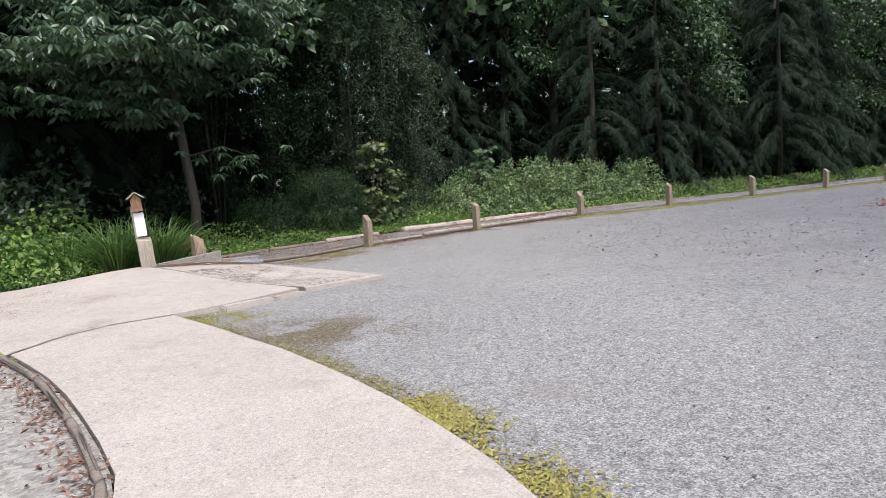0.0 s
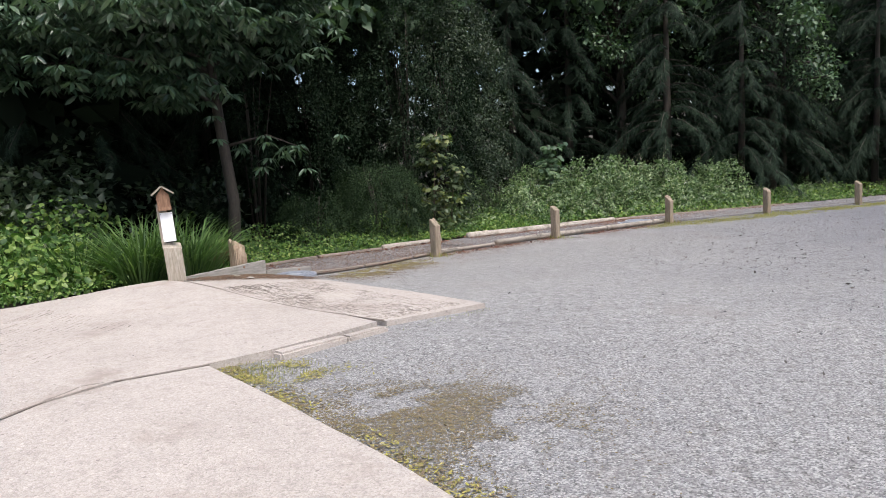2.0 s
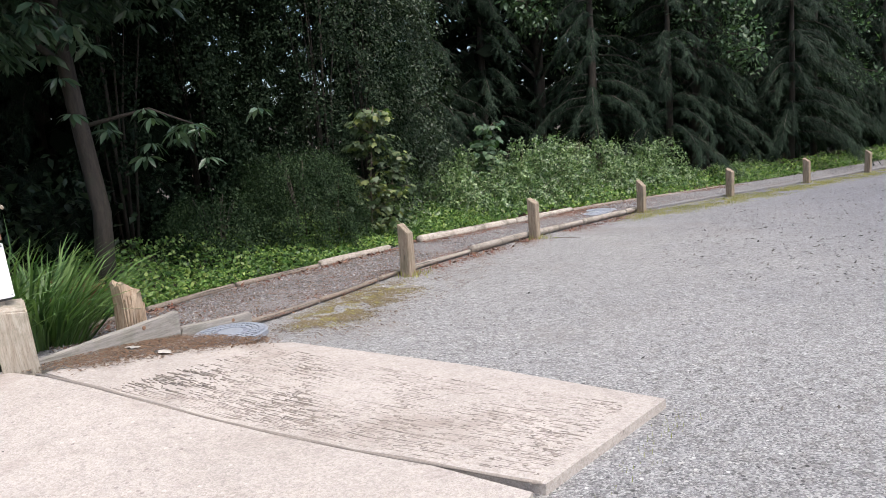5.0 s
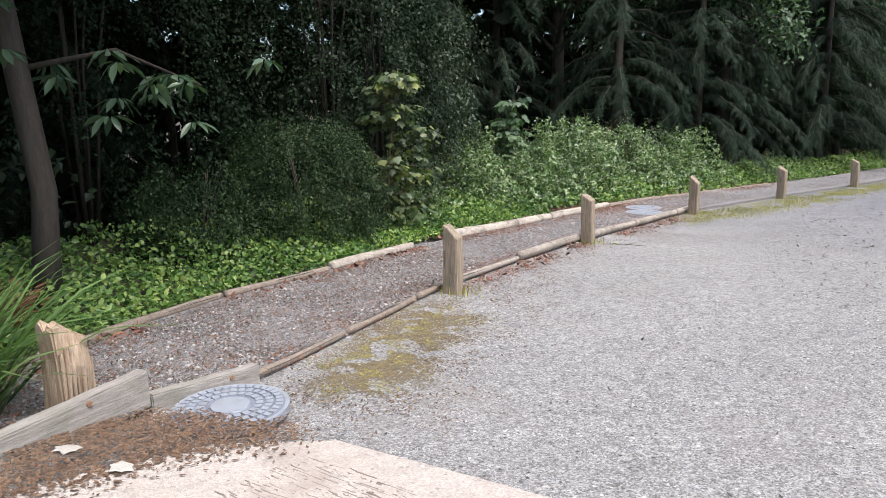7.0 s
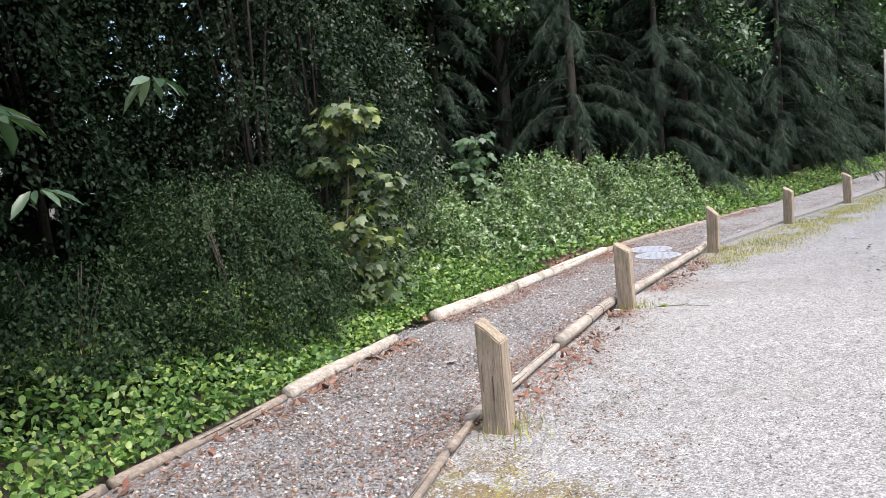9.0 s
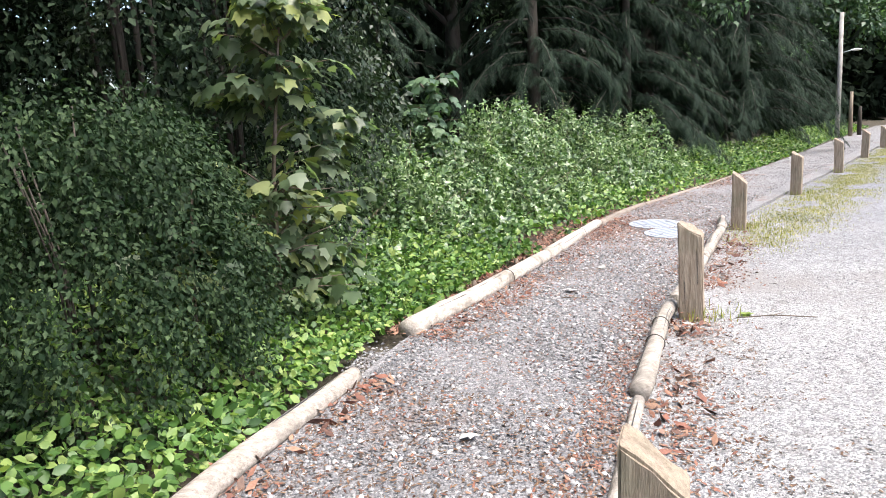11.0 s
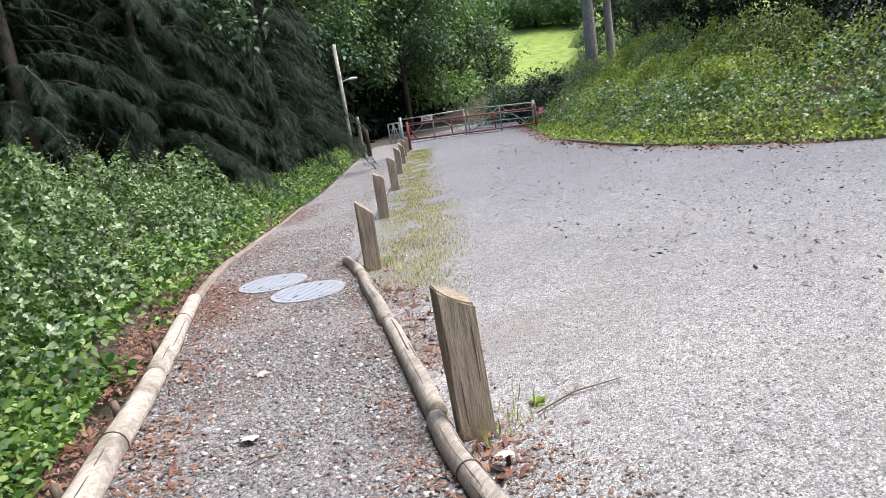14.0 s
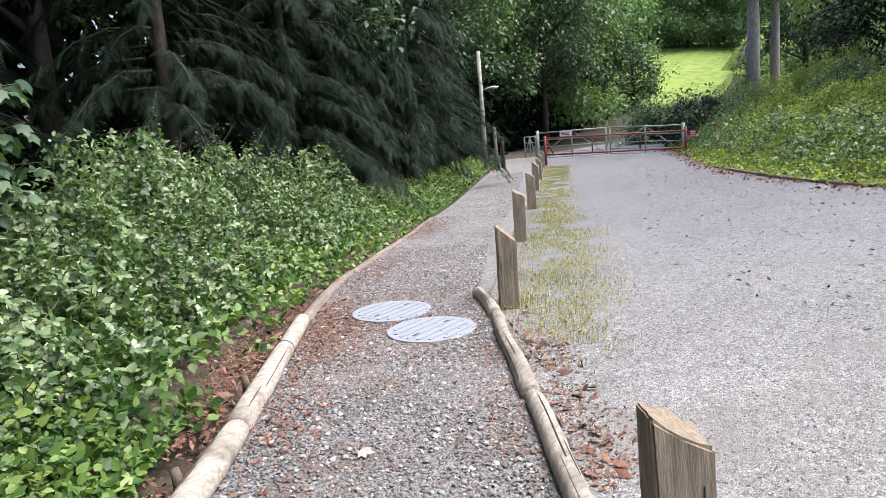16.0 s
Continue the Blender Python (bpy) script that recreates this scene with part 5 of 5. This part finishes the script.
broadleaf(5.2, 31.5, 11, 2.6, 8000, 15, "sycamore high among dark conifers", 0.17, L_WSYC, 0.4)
# Near-black crowns on the bank: their unlit side is in the leaf colour
broadleaf(25.0, 15.5, 11, 4.6, 20000, 5, "dark dense tree on the bank", 0.17, L_SHADE, 0.1)
broadleaf(20.5, 12.0, 10, 4.2, 18000, 6, "dark dense tree on the bank", 0.17, L_SHADE, 0.1)
broadleaf(31.0, 18.5, 12, 4.4, 20000, 7, "dense tree on the bank", 0.18, L_SHADE, 0.1)
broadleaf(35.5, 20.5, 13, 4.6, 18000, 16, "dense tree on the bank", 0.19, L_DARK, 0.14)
broadleaf(27.5, 13.5, 12, 5.0, 16000, 17, "dense tree on the bank", 0.2, L_SHADE, 0.05)
broadleaf(17.0, 7.0, 10, 4.2, 9000, 8, "dark dense tree on the bank", 0.24, L_WSYC, 0.1)
broadleaf(40.0, 27.2, 16, 4.5, 9000, 9, "tall pale-barked tree above the bank", 0.3, L_FAR, 0.1, M_PALEBARK, 0.42, 0.35)
broadleaf(42.5, 26.6, 15, 4.0, 8000, 10, "tall pale-barked tree above the bank", 0.3, L_FAR, 0.1, M_PALEBARK, 0.3, 0.35)

# bank vegetation
_q, _e, _o = on_edge(105000, 9, 36, 0.3, 9.0, BANK)
leafy("bank_growth", _q, _e, _o, lambda q, e: (0.14 + 0.2 * np.clip(e, 0, 3)) * (1.0 + 1.3 * lumps(q[:, 0], q[:, 1], 2.3, 2) + 0.9 * lumps(q[:, 0], q[:, 1], 0.6, 2)), LEAF, 0.08, L_WEED, "tangled weeds and shrubs on the bank", "undergrowth", "stuff", lean=0.5)
_q, _e, _o = on_edge(16000, 9, 36, 0.0, 2.6, BANK)
leafy("bank_weeds", _q, _e, _o, lambda q, e: (0.06 + 0.22 * np.clip(e, 0, 2)) * (1.1 + 0.6 * lumps(q[:, 0], q[:, 1], 0.6, 5)), OVAL, 0.08, L_BANK, "low pale weeds at the foot of the bank", "weeds", "stuff", lean=0.4, depth=0.9)
_q, _e, _o = on_edge(16000, 9, 24, -0.05, 1.5, BANK)
leafy("bank_weeds", _q, _e, _o, lambda q, e: 0.05 + 0.2 * np.clip(e, 0, 1.5), OVAL, 0.085, L_WEED, "pale yellow weeds along the edge of the tarmac", "weeds", "stuff", lean=0.4, depth=0.9)
# Dark leaves here paint the shade under the bank trees' crowns
_q, _e, _o = on_edge(12000, 9, 20, 3.2, 8.0, BANK)
leafy("undergrowth", _q, _e, _o, lambda q, e: (0.6 + 0.2 * np.clip(e - 3, 0, 4)) * (1.2 + 1.1 * lumps(q[:, 0], q[:, 1], 1.6, 12) + 0.5 * lumps(q[:, 0], q[:, 1], 0.5, 12)), LEAF, 0.12, L_DARK, "leafy undergrowth on the bank, coloured dark for the trees' shade", "undergrowth", "stuff", lean=0.4)
_q, _e, _o = on_edge(17000, 9, 33, 0.5, 2.6, BANK)
leafy("bank_bramble", _q, _e, _o, lambda q, e: (0.12 + 0.5 * np.clip(e, 0, 1.5)) * (1 + 0.9 * lumps(q[:, 0], q[:, 1], 0.9, 8)), TRIO, 0.095, L_BRAM, "brambles at the foot of the bank", "brambles", "stuff", lean=0.5)
for _i, (_x, _y, _h, _r) in enumerate([(27.5, 22.8, 1.5, 1.1), (29.5, 24.4, 1.4, 1.1), (25.0, 22.0, 1.2, 0.9), (32.0, 25.2, 1.7, 1.2), (22.2, 20.4, 1.4, 1.1), (18.6, 17.4, 1.8, 1.2), (30.4, 22.6, 2.3, 0.8), (26.2, 20.8, 2.0, 1.3), (23.6, 18.6, 2.0, 1.3), (20.0, 19.9, 0.9, 0.8), (16.8, 18.2, 1.1, 0.9), (34.5, 26.2, 1.9, 1.3), (28.8, 21.6, 2.6, 0.8), (37.5, 26.6, 2.2, 1.4), (39.5, 25.4, 2.4, 1.5)]):
    shrub(_x, _y, _h, _r, 11000, "leafy green shrub on the bank", 60 + _i, LEAF, 0.088, (L_WEED, L_BANK, L_WEED, L_BRAM)[_i % 4], name="bank_shrub")
strew_bank = [(x - 0.15, y + 0.15) for x, y in BANK[2:9]]
for _i, (_x, _y, _h) in enumerate([(33.0, 28.0, 1.7), (36.0, 28.8, 2.2)]):
    shrub(_x, _y, _h, 1.6, 3000, "grey-green bush at the corner of the bank", 80 + _i, OVAL, 0.16, L_DARK, name="bank_shrub")


_q, _e, _o = on_edge(1100, 16, 36, 1.2, 7.0, BANK)
_v, _f = spires(np.column_stack([_q, land_z(_q[:, 0], _q[:, 1]) + 0.1]), 1.0, 32, 0.15, LEAF, 33, 0.18)
tagged(link_tris("tall_weeds", _v, _f, L_WEED), "tall yellow-green willowherb and weeds on the bank", "weeds", "", "stuff")


def hillside():
    """The bright meadow on the far slope, laid on the ground."""
    poly = [(70, 46), (74, 20), (100, 8), (150, 2), (170, 60), (150, 90), (100, 80)]
    sheet("meadow", poly, lambda x, y: near_land(x, y), M_FIELD, 0.25, 2.0, 0.3, "bright sunlit meadow on the far hillside")


hillside()

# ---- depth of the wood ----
# Leaf cards coloured almost black to paint the wood's dark interior
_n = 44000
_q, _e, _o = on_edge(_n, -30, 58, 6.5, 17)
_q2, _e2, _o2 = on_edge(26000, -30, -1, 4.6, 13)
# extra dark cards where only a shaded void lies behind the gates
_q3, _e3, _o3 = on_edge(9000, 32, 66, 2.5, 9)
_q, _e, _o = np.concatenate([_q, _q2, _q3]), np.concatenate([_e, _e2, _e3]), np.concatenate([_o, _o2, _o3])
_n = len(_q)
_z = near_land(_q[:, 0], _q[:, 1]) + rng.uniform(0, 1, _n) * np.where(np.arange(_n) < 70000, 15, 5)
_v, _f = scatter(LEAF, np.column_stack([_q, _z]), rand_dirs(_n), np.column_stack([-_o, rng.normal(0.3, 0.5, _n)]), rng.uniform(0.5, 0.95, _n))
tagged(link_tris("far_woods", _v, _f, L_WOODSHADE), "near-black leaf cards filling the wood, its shade in their colour", "woodland", "", "stuff")
# Canopy added overhead, out of view, to keep sky light off the wood
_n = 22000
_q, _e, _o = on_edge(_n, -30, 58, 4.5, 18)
# two more unseen layers that shade the shrubs by the path
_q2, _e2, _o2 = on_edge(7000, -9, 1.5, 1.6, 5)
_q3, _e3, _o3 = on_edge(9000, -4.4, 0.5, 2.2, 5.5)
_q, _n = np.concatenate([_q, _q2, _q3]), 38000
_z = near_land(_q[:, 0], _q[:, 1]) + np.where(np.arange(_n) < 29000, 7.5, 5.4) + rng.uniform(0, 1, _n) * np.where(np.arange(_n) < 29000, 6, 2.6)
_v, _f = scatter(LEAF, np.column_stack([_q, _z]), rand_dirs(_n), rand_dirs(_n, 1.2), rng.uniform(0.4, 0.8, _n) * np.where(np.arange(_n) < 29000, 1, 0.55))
tagged(link_tris("shade_canopy", _v, _f, L_WSYC), "leaf canopy added above the view to shade the wood", "woodland", "", "stuff")
for _i in range(14):
    _q, _e, _o = on_edge(1, -20, 34, 8.5, 11.5)
    _x, _y = _q[0]
    _h = rng.uniform(9, 13)
    _t = thing("woodland_trunk", _x, _y, float(near_land(_x, _y)), "bare dark trunk standing in the wood", "tree", "trunks in the wood")
    link_tris("trunk", *tube([(0, 0, -0.3), (rng.normal(0, 0.15), rng.normal(0, 0.15), _h * 0.5), (rng.normal(0, 0.3), 0, _h)], [0.16, 0.12, 0.05], 8, 0.06, _i), M_BARK, _t)


# ---- loose stone, litter, moss and weeds ----
def strew(name, xy, size, material, label, height=lot_z, lift=0.03, tmpl=CHIP, tilt=0.25, sink=0.0):
    n = len(xy)
    P = np.column_stack([xy, height(xy[:, 0], xy[:, 1]) + lift])
    S = size * rng.uniform(0.5, 1.5, n)
    P[:, 2] += S * sink
    D = rand_dirs(n)
    D[:, 2] *= tilt
    v, f = scatter(tmpl, P, D, unit(np.array([0, 0, 1.0]) + rng.normal(0, tilt, (n, 3))), S)
    return tagged(link_tris(name, v, f, material), label, "", "", "stuff")


NEAR_PATH = [(-5.0, 12.4), (-5.5, 13.6), (-4.8, 15.3), (-3.3, 17.0), (-1.7, 18.7), (-1.1, 19.4), (1.2, 21.2), (3.8, 23.2), (6.5, 24.5), (6.9, 23.1), (4.3, 21.6), (2.7, 20.3), (0.9, 18.9), (-0.7, 17.4), (-1.9, 16.2), (-3.0, 14.8), (-3.8, 13.6), (-4.3, 13.2)]
strew("gravel", in_poly(NEAR_PATH, 46000), 0.02, M_CHIP, "loose grey gravel chips on the path", sink=0.1)
strew("gravel", in_poly([(6.0, 24.2), (11.5, 27.0), (20.5, 31.8), (21.3, 30.8), (11, 25.2), (6.6, 23.0)], 9000), 0.022, M_CHIP, "loose gravel on the far path", sink=0.1)
strew("gravel", in_poly(NEAR_PATH, 4200), 0.034, M_GRIT, "larger pale stones in the path gravel", sink=0.1)
strew("gravel", in_poly([(-1.6, 15.8), (0.9, 18.4), (4.2, 21.0), (6.0, 21.5), (3.5, 16.5), (0.5, 13.5)], 14000) + rng.normal(0, 0.7, (14000, 2)), 0.012, M_GRIT, "loose grit on the tarmac", lift=-0.018, sink=0.15)
strew("gravel", in_poly([(-0.5, 5.0), (-2.5, 8.0), (-0.6, 10.2), (-2.6, 13.0), (0.5, 15.5), (7, 15), (6, 5), (2, 2)], 12000) + rng.normal(0, 0.6, (12000, 2)), 0.012, M_GRIT, "scattered grit on the tarmac", lift=-0.018, sink=0.15)
strew("pebbles", in_poly([(-4.2, 6.4), (-3.1, 5.3), (-2.3, 4.2), (-1.6, 3.0), (-2.6, 2.6), (-4.8, 4.8)], 7000), 0.032, M_PEB, "loose pale pebbles in the bed", lift=0.0, sink=0.2)


strew("gravel", rng.normal((-1.42, 19.0), (0.16, 0.16), (900, 2)), 0.024, M_CHIP, "gravel spilled through the gap between two logs", lift=0.0, sink=0.1)


def clumped(q, size, cut, seed=0):
    """Keeps the places that lie in ragged patches."""
    a = lumps(q[:, 0], q[:, 1], size, seed) + 0.6 * lumps(q[:, 0], q[:, 1], size * 0.35, seed + 5)
    return q[a + rng.normal(0, 0.08, len(q)) > cut]


def beside(line, n, width, off=0.0):
    p = along(line, 0.1)
    d = unit(np.gradient(p, axis=0))
    i = rng.integers(0, len(p), n)
    clump = np.array([noise.noise(Vector((a * 1.7, b * 1.7, off))) for a, b in p[i]])
    q = p[i] + np.stack([-d[i, 1], d[i, 0]], 1) * (off + rng.normal(0, width, n))[:, None] + d[i] * rng.uniform(-0.06, 0.06, (n, 1))
    return q[clump + rng.normal(0, 0.25, n) > -0.15]


FLAKE = fan([(0.5, 0, 0.03), (0.1, 0.22, 0), (-0.5, 0.02, 0.04), (-0.1, -0.2, 0)], (0, 0, 0.06))
for _line, _n, _w, _off in ((KERB_LOG, 8000, 0.17, -0.24), (KERB_LOG, 9000, 0.16, 0.24), (LOG_RIGHT, 5000, 0.1, 0.14), (LOG_RIGHT, 7000, 0.15, -0.2), (KERB_THIN, 3500, 0.16, -0.17), (KERB_RIGHT, 1500, 0.16, 0.1)):
    strew("leaf_litter", beside(_line, _n, _w, _off), 0.027, M_LITTER, "brown leaf litter gathered along the logs", lift=(-0.012 if _line is LOG_RIGHT and _off < 0 else 0.036), tmpl=FLAKE, tilt=0.35)
strew("leaf_litter", in_poly([(-4.95, 11.95), (-4.25, 12.95), (-3.5, 12.75), (-3.3, 12.5), (-3.8, 12.3), (-4.6, 11.8)], 6500) + rng.normal(0, 0.08, (6500, 2)), 0.026, M_DAMP, "dark damp leaf litter lying at the ramp", lift=0.042, tmpl=FLAKE, tilt=0.12)
strew("leaf_litter", rng.normal((2.8, 22.0), (0.75, 0.5), (6000, 2)), 0.028, M_LITTER, "rust-brown litter round the manhole covers", lift=0.036, tmpl=FLAKE, tilt=0.3)
strew("leaf_litter", beside(strew_bank, 3500, 0.25, 0.1), 0.09, M_LITTER, "brown litter at the foot of the bank", lift=0.0, tmpl=FLAKE, tilt=0.3)
strew("leaf_litter", in_poly([(-5.0, 12.4), (-5.5, 13.6), (-4.8, 15.3), (-3.3, 17.0), (-1.7, 18.7), (-0.7, 17.4), (-1.9, 16.2), (-3.0, 14.8), (-3.8, 13.6)], 6500), 0.026, M_DAMP, "brown crumbled litter over the path gravel", lift=0.042, tmpl=FLAKE, tilt=0.25)
strew("leaf_litter", in_poly(NEAR_PATH, 8000), 0.026, M_LITTER, "scattered litter on the gravel path", lift=0.04, tmpl=FLAKE, tilt=0.3)
_patch = [(-3.25, 13.5), (-2.8, 13.3), (-1.7, 15.3), (-2.1, 15.75), (-2.9, 14.65)]
strew("moss", clumped(in_poly(_patch, 16000) + rng.normal(0, 0.17, (16000, 2)), 0.4, -0.12), 0.024, M_MOSS, "olive moss on the tarmac beside the path", lift=-0.014, tmpl=FLAKE, tilt=0.15)
strew("yellow_moss", clumped(in_poly(_patch, 5000) + rng.normal(0, 0.14, (5000, 2)), 0.25, 0.2, 3), 0.022, M_YELLOW, "yellow moss on the tarmac beside the path", lift=-0.011, tmpl=FLAKE, tilt=0.15)
strew("leaf_litter", clumped(in_poly([(-3.9, 13.4), (-2.6, 12.6), (-0.8, 15.6), (0.9, 18.2), (0.4, 18.5), (-1.8, 16.1)], 6000) + rng.normal(0, 0.15, (6000, 2)), 0.35, 0.0, 7), 0.024, M_DAMP, "brown crumbled litter on the tarmac beside the path", lift=-0.014, tmpl=FLAKE, tilt=0.2)
for _line, _off in ((KERB_LOG, 0.2), (LOG_RIGHT, -0.16), (KERB_THIN, -0.12)):
    strew("fallen_leaves", beside(_line, 420, 0.1, _off), 0.075, M_LITTER, "curled rust-brown leaves lying along the logs", lift=0.05 if _off > 0 or _line is KERB_THIN else 0.0, tmpl=FLAKE, tilt=0.5)
strew("dead_fronds", beside(KERB_LOG[:5], 3000, 0.14, 0.3), 0.045, M_LITTER, "rust-brown dead fronds and leaves behind the log", height=land_z, lift=0.035, tmpl=FLAKE, tilt=0.5)
strew("dead_fronds", beside(KERB_LOG[:5], 2500, 0.12, -0.2), 0.04, M_LITTER, "rust-brown crumbled fronds beside the log", lift=0.045, tmpl=FLAKE, tilt=0.3)
strew("moss", clumped(rng.normal((-1.45, 6.85), (0.5, 0.4), (14000, 2)), 0.5, -0.1, 2), 0.019, M_MOSS, "brown mossy stain in the tarmac corner", lift=-0.014, tmpl=FLAKE, tilt=0.08)
strew("moss", beside(WALK_R[:9], 6000, 0.09, 0.1), 0.028, M_MOSS, "moss along the concrete edge", lift=-0.01, tmpl=FLAKE, tilt=0.15)


def blades(name, xy, h, label, material=L_GRASS, lift=0.0):
    n = len(xy)
    a = rng.uniform(0, 6.28, n)
    t = rng.uniform(0.1, 1.1, n)
    D = np.column_stack([np.cos(a) * t, np.sin(a) * t, np.ones(n)])
    N = np.column_stack([np.cos(a), np.sin(a), np.full(n, 0.4)])
    P = np.column_stack([xy, lot_z(xy[:, 0], xy[:, 1]) + lift])
    v, f = scatter((np.asarray(BLADE[0]) * (2.2, 1, 1), BLADE[1]), P, D, N, h * rng.uniform(0.4, 1.3, n))
    return tagged(link_tris(name, v, f, material), label, "grass", "", "stuff")


STRIP = [(4.3, 21.2), (7.5, 22.9), (11.05, 24.7), (18, 28.3), (24.5, 31.6), (24.9, 31.0), (18.4, 27.7), (11.6, 24.3), (8.2, 22.2), (5.7, 21.0), (3.3, 19.9), (3.0, 20.1)]
blades("verge_grass", clumped(in_poly(STRIP, 40000) + rng.normal(0, 0.2, (40000, 2)), 0.7, -0.25, 9), 0.036, "yellow-green grass strip beside the bollards", lift=-0.02)
strew("yellow_moss", clumped(in_poly(STRIP, 15000) + rng.normal(0, 0.18, (15000, 2)), 0.7, -0.25, 9), 0.034, M_YELLOW, "yellow mossy ground in the grass strip", lift=-0.012, tmpl=FLAKE, tilt=0.2)
strew("yellow_moss", beside(WALK_R[:9], 3600, 0.08, 0.1), 0.028, M_YELLOW, "yellow moss along the concrete edge", lift=-0.008, tmpl=FLAKE, tilt=0.2)
strew("dark_crumbs", in_poly([(-0.5, 5.0), (-0.6, 10.2), (-2.6, 13.0), (0.5, 16.5), (7, 20), (12, 19), (9, 8), (4, 1), (1, 1)], 1500), 0.03, M_CRUMB, "dark crumbs of bark and leaf on the tarmac", lift=-0.012, tmpl=FLAKE, tilt=0.3)
strew("dark_crumbs", in_poly([(1, 15), (6, 20.5), (14, 24), (22, 27), (18, 22.5), (12, 17), (9, 10), (4, 8)], 3000), 0.05, M_CRUMB, "dark damp crumbs across the car park", lift=-0.012, tmpl=FLAKE, tilt=0.3)
strew("pale_stones", in_poly([(1, 12), (3, 17.5), (8, 21.5), (18, 26), (18, 22.5), (12, 17), (9, 8), (4, 3), (1, 5)], 1500), 0.026, M_GRIT, "pale loose stones on the tarmac", lift=-0.018, sink=0.15)
strew("dark_crumbs", in_poly(SLAB + [], 160), 0.022, M_CRUMB, "small dark crumbs on the concrete", lift=0.052, tmpl=FLAKE, tilt=0.2)
strew("leaf_litter", beside(WALK_L[2:], 1800, 0.09, 0.16), 0.045, M_LITTER, "brown litter along the edge of the pebble bed", lift=0.035, tmpl=FLAKE, tilt=0.3)
_edge = WALK_R[4:10]
strew("yellow_moss", clumped(beside(_edge, 15000, 0.11, 0.14), 0.35, -0.25, 1), 0.032, M_YELLOW, "bright yellow moss swelling over the concrete edge", lift=-0.004, tmpl=FLAKE, tilt=0.35)
blades("verge_grass", beside(_edge, 3200, 0.09, 0.13), 0.026, "yellow-green grass tufts along the concrete edge", lift=-0.015)
_w = beside(WALK_R[:9], 2600, 0.1, 0.12)
blades("verge_grass", _w[np.array([noise.noise(Vector((a * 1.3, b * 1.3, 2))) for a, b in _w]) > -0.05], 0.03, "tufts of yellowing grass along the concrete edge", lift=-0.02)
strew("yellow_moss", clumped(rng.normal((-2.66, 7.88), (0.25, 0.16), (3200, 2)), 0.3, 0.0, 4), 0.026, M_YELLOW, "yellow moss in the corner of the slab", lift=-0.008, tmpl=FLAKE, tilt=0.2)
blades("verge_grass", rng.normal((-2.72, 7.9), (0.25, 0.16), (1000, 2)), 0.03, "grass tufts in the corner of the slab", lift=-0.02)
blades("verge_grass", beside([(-1.8, 9.3), (-1.0, 10.1)], 160, 0.04, -0.06), 0.028, "grass in the slab joint", lift=-0.02)
for _x, _y in POSTS[:5]:
    blades("verge_grass", rng.normal((_x + 0.05, _y - 0.05), 0.13, (90, 2)), 0.08, "weeds at a bollard's foot", lift=-0.01)


def rosette(x, y, n, size, label):
    th = thing("weed", x, y, float(lot_z(x, y)) - 0.015, label, "weed", "weeds")
    a = np.arange(n) * 2.4
    D = np.column_stack([np.cos(a), np.sin(a), rng.uniform(0.05, 0.7, n)])
    v, f = scatter(OVAL, np.zeros((n, 3)), D, np.tile([0, 0, 1.0], (n, 1)), size * rng.uniform(0.6, 1.2, n))
    for k in range(n):
        link_tris("leaf", v[k * 7:k * 7 + 7], np.asarray(OVAL[1]), L_BANK, th)


rosette(1.2, 18.4, 14, 0.06, "pale green dock rosette by a bollard")
rosette(-4.2, 6.45, 9, 0.2, "weed at the corner of the pebble bed")


def twig(x, y, ang, L, bend, label="dry brown stick lying on the ground"):
    z = float(lot_z(x, y)) + (0.045 if inside(PATH_AREA, np.array([x]), np.array([y]))[0] else -0.005)
    th = thing("stick", x, y, z, label, "stick", "sticks", ang)
    link_tris("shaft", *tube([(0, 0, 0.008), (L * 0.5, bend, 0.012), (L, 0, 0.01)], [0.004, 0.005, 0.003], 6, 0.15), M_TWIG, th)
    link_tris("side_twig", *tube([(L * 0.5, bend, 0.012), (L * 0.65, bend + L * 0.12, 0.014)], [0.004, 0.002], 4), M_TWIG, th)


for _a in ((1.05, 18.35, -35, 0.55, 0.05), (0.35, 20.55, 30, 0.5, 0.04), (0.3, 19.5, -40, 0.16, 0.02), (1.55, 19.9, 10, 0.14, 0.01), (-0.8, 18.9, 15, 0.2, 0.02), (1.5, 21.1, 80, 0.2, 0.03), (2.4, 20.9, 20, 0.25, 0.03), (-5.2, 9.9, 20, 0.3, 0.03), (2.3, 22.1, 25, 0.7, 0.05)):
    twig(*_a)


def dry_leaf(x, y, ang, s, lift=0.05):
    th = thing("fallen_leaf", x, y, float(lot_z(x, y)) + lift, "curled pale dead leaf on the ground", "leaf", "fallen leaves", ang)
    v, f = scatter(PALM, np.zeros((1, 3)), np.array([[0, 1.0, 0.1]]), np.array([[0.2, 0, 1.0]]), s)
    link_tris("blade", v, f, M_PEB, th)


for _a in ((0.55, 19.65, 20, 0.1), (-4.35, 12.35, 60, 0.12), (-4.1, 12.1, 10, 0.1), (-1.5, 17.6, 100, 0.1), (1.3, 20.3, 200, 0.08), (0.6, 18.3, 40, 0.09)):
    dry_leaf(*_a)
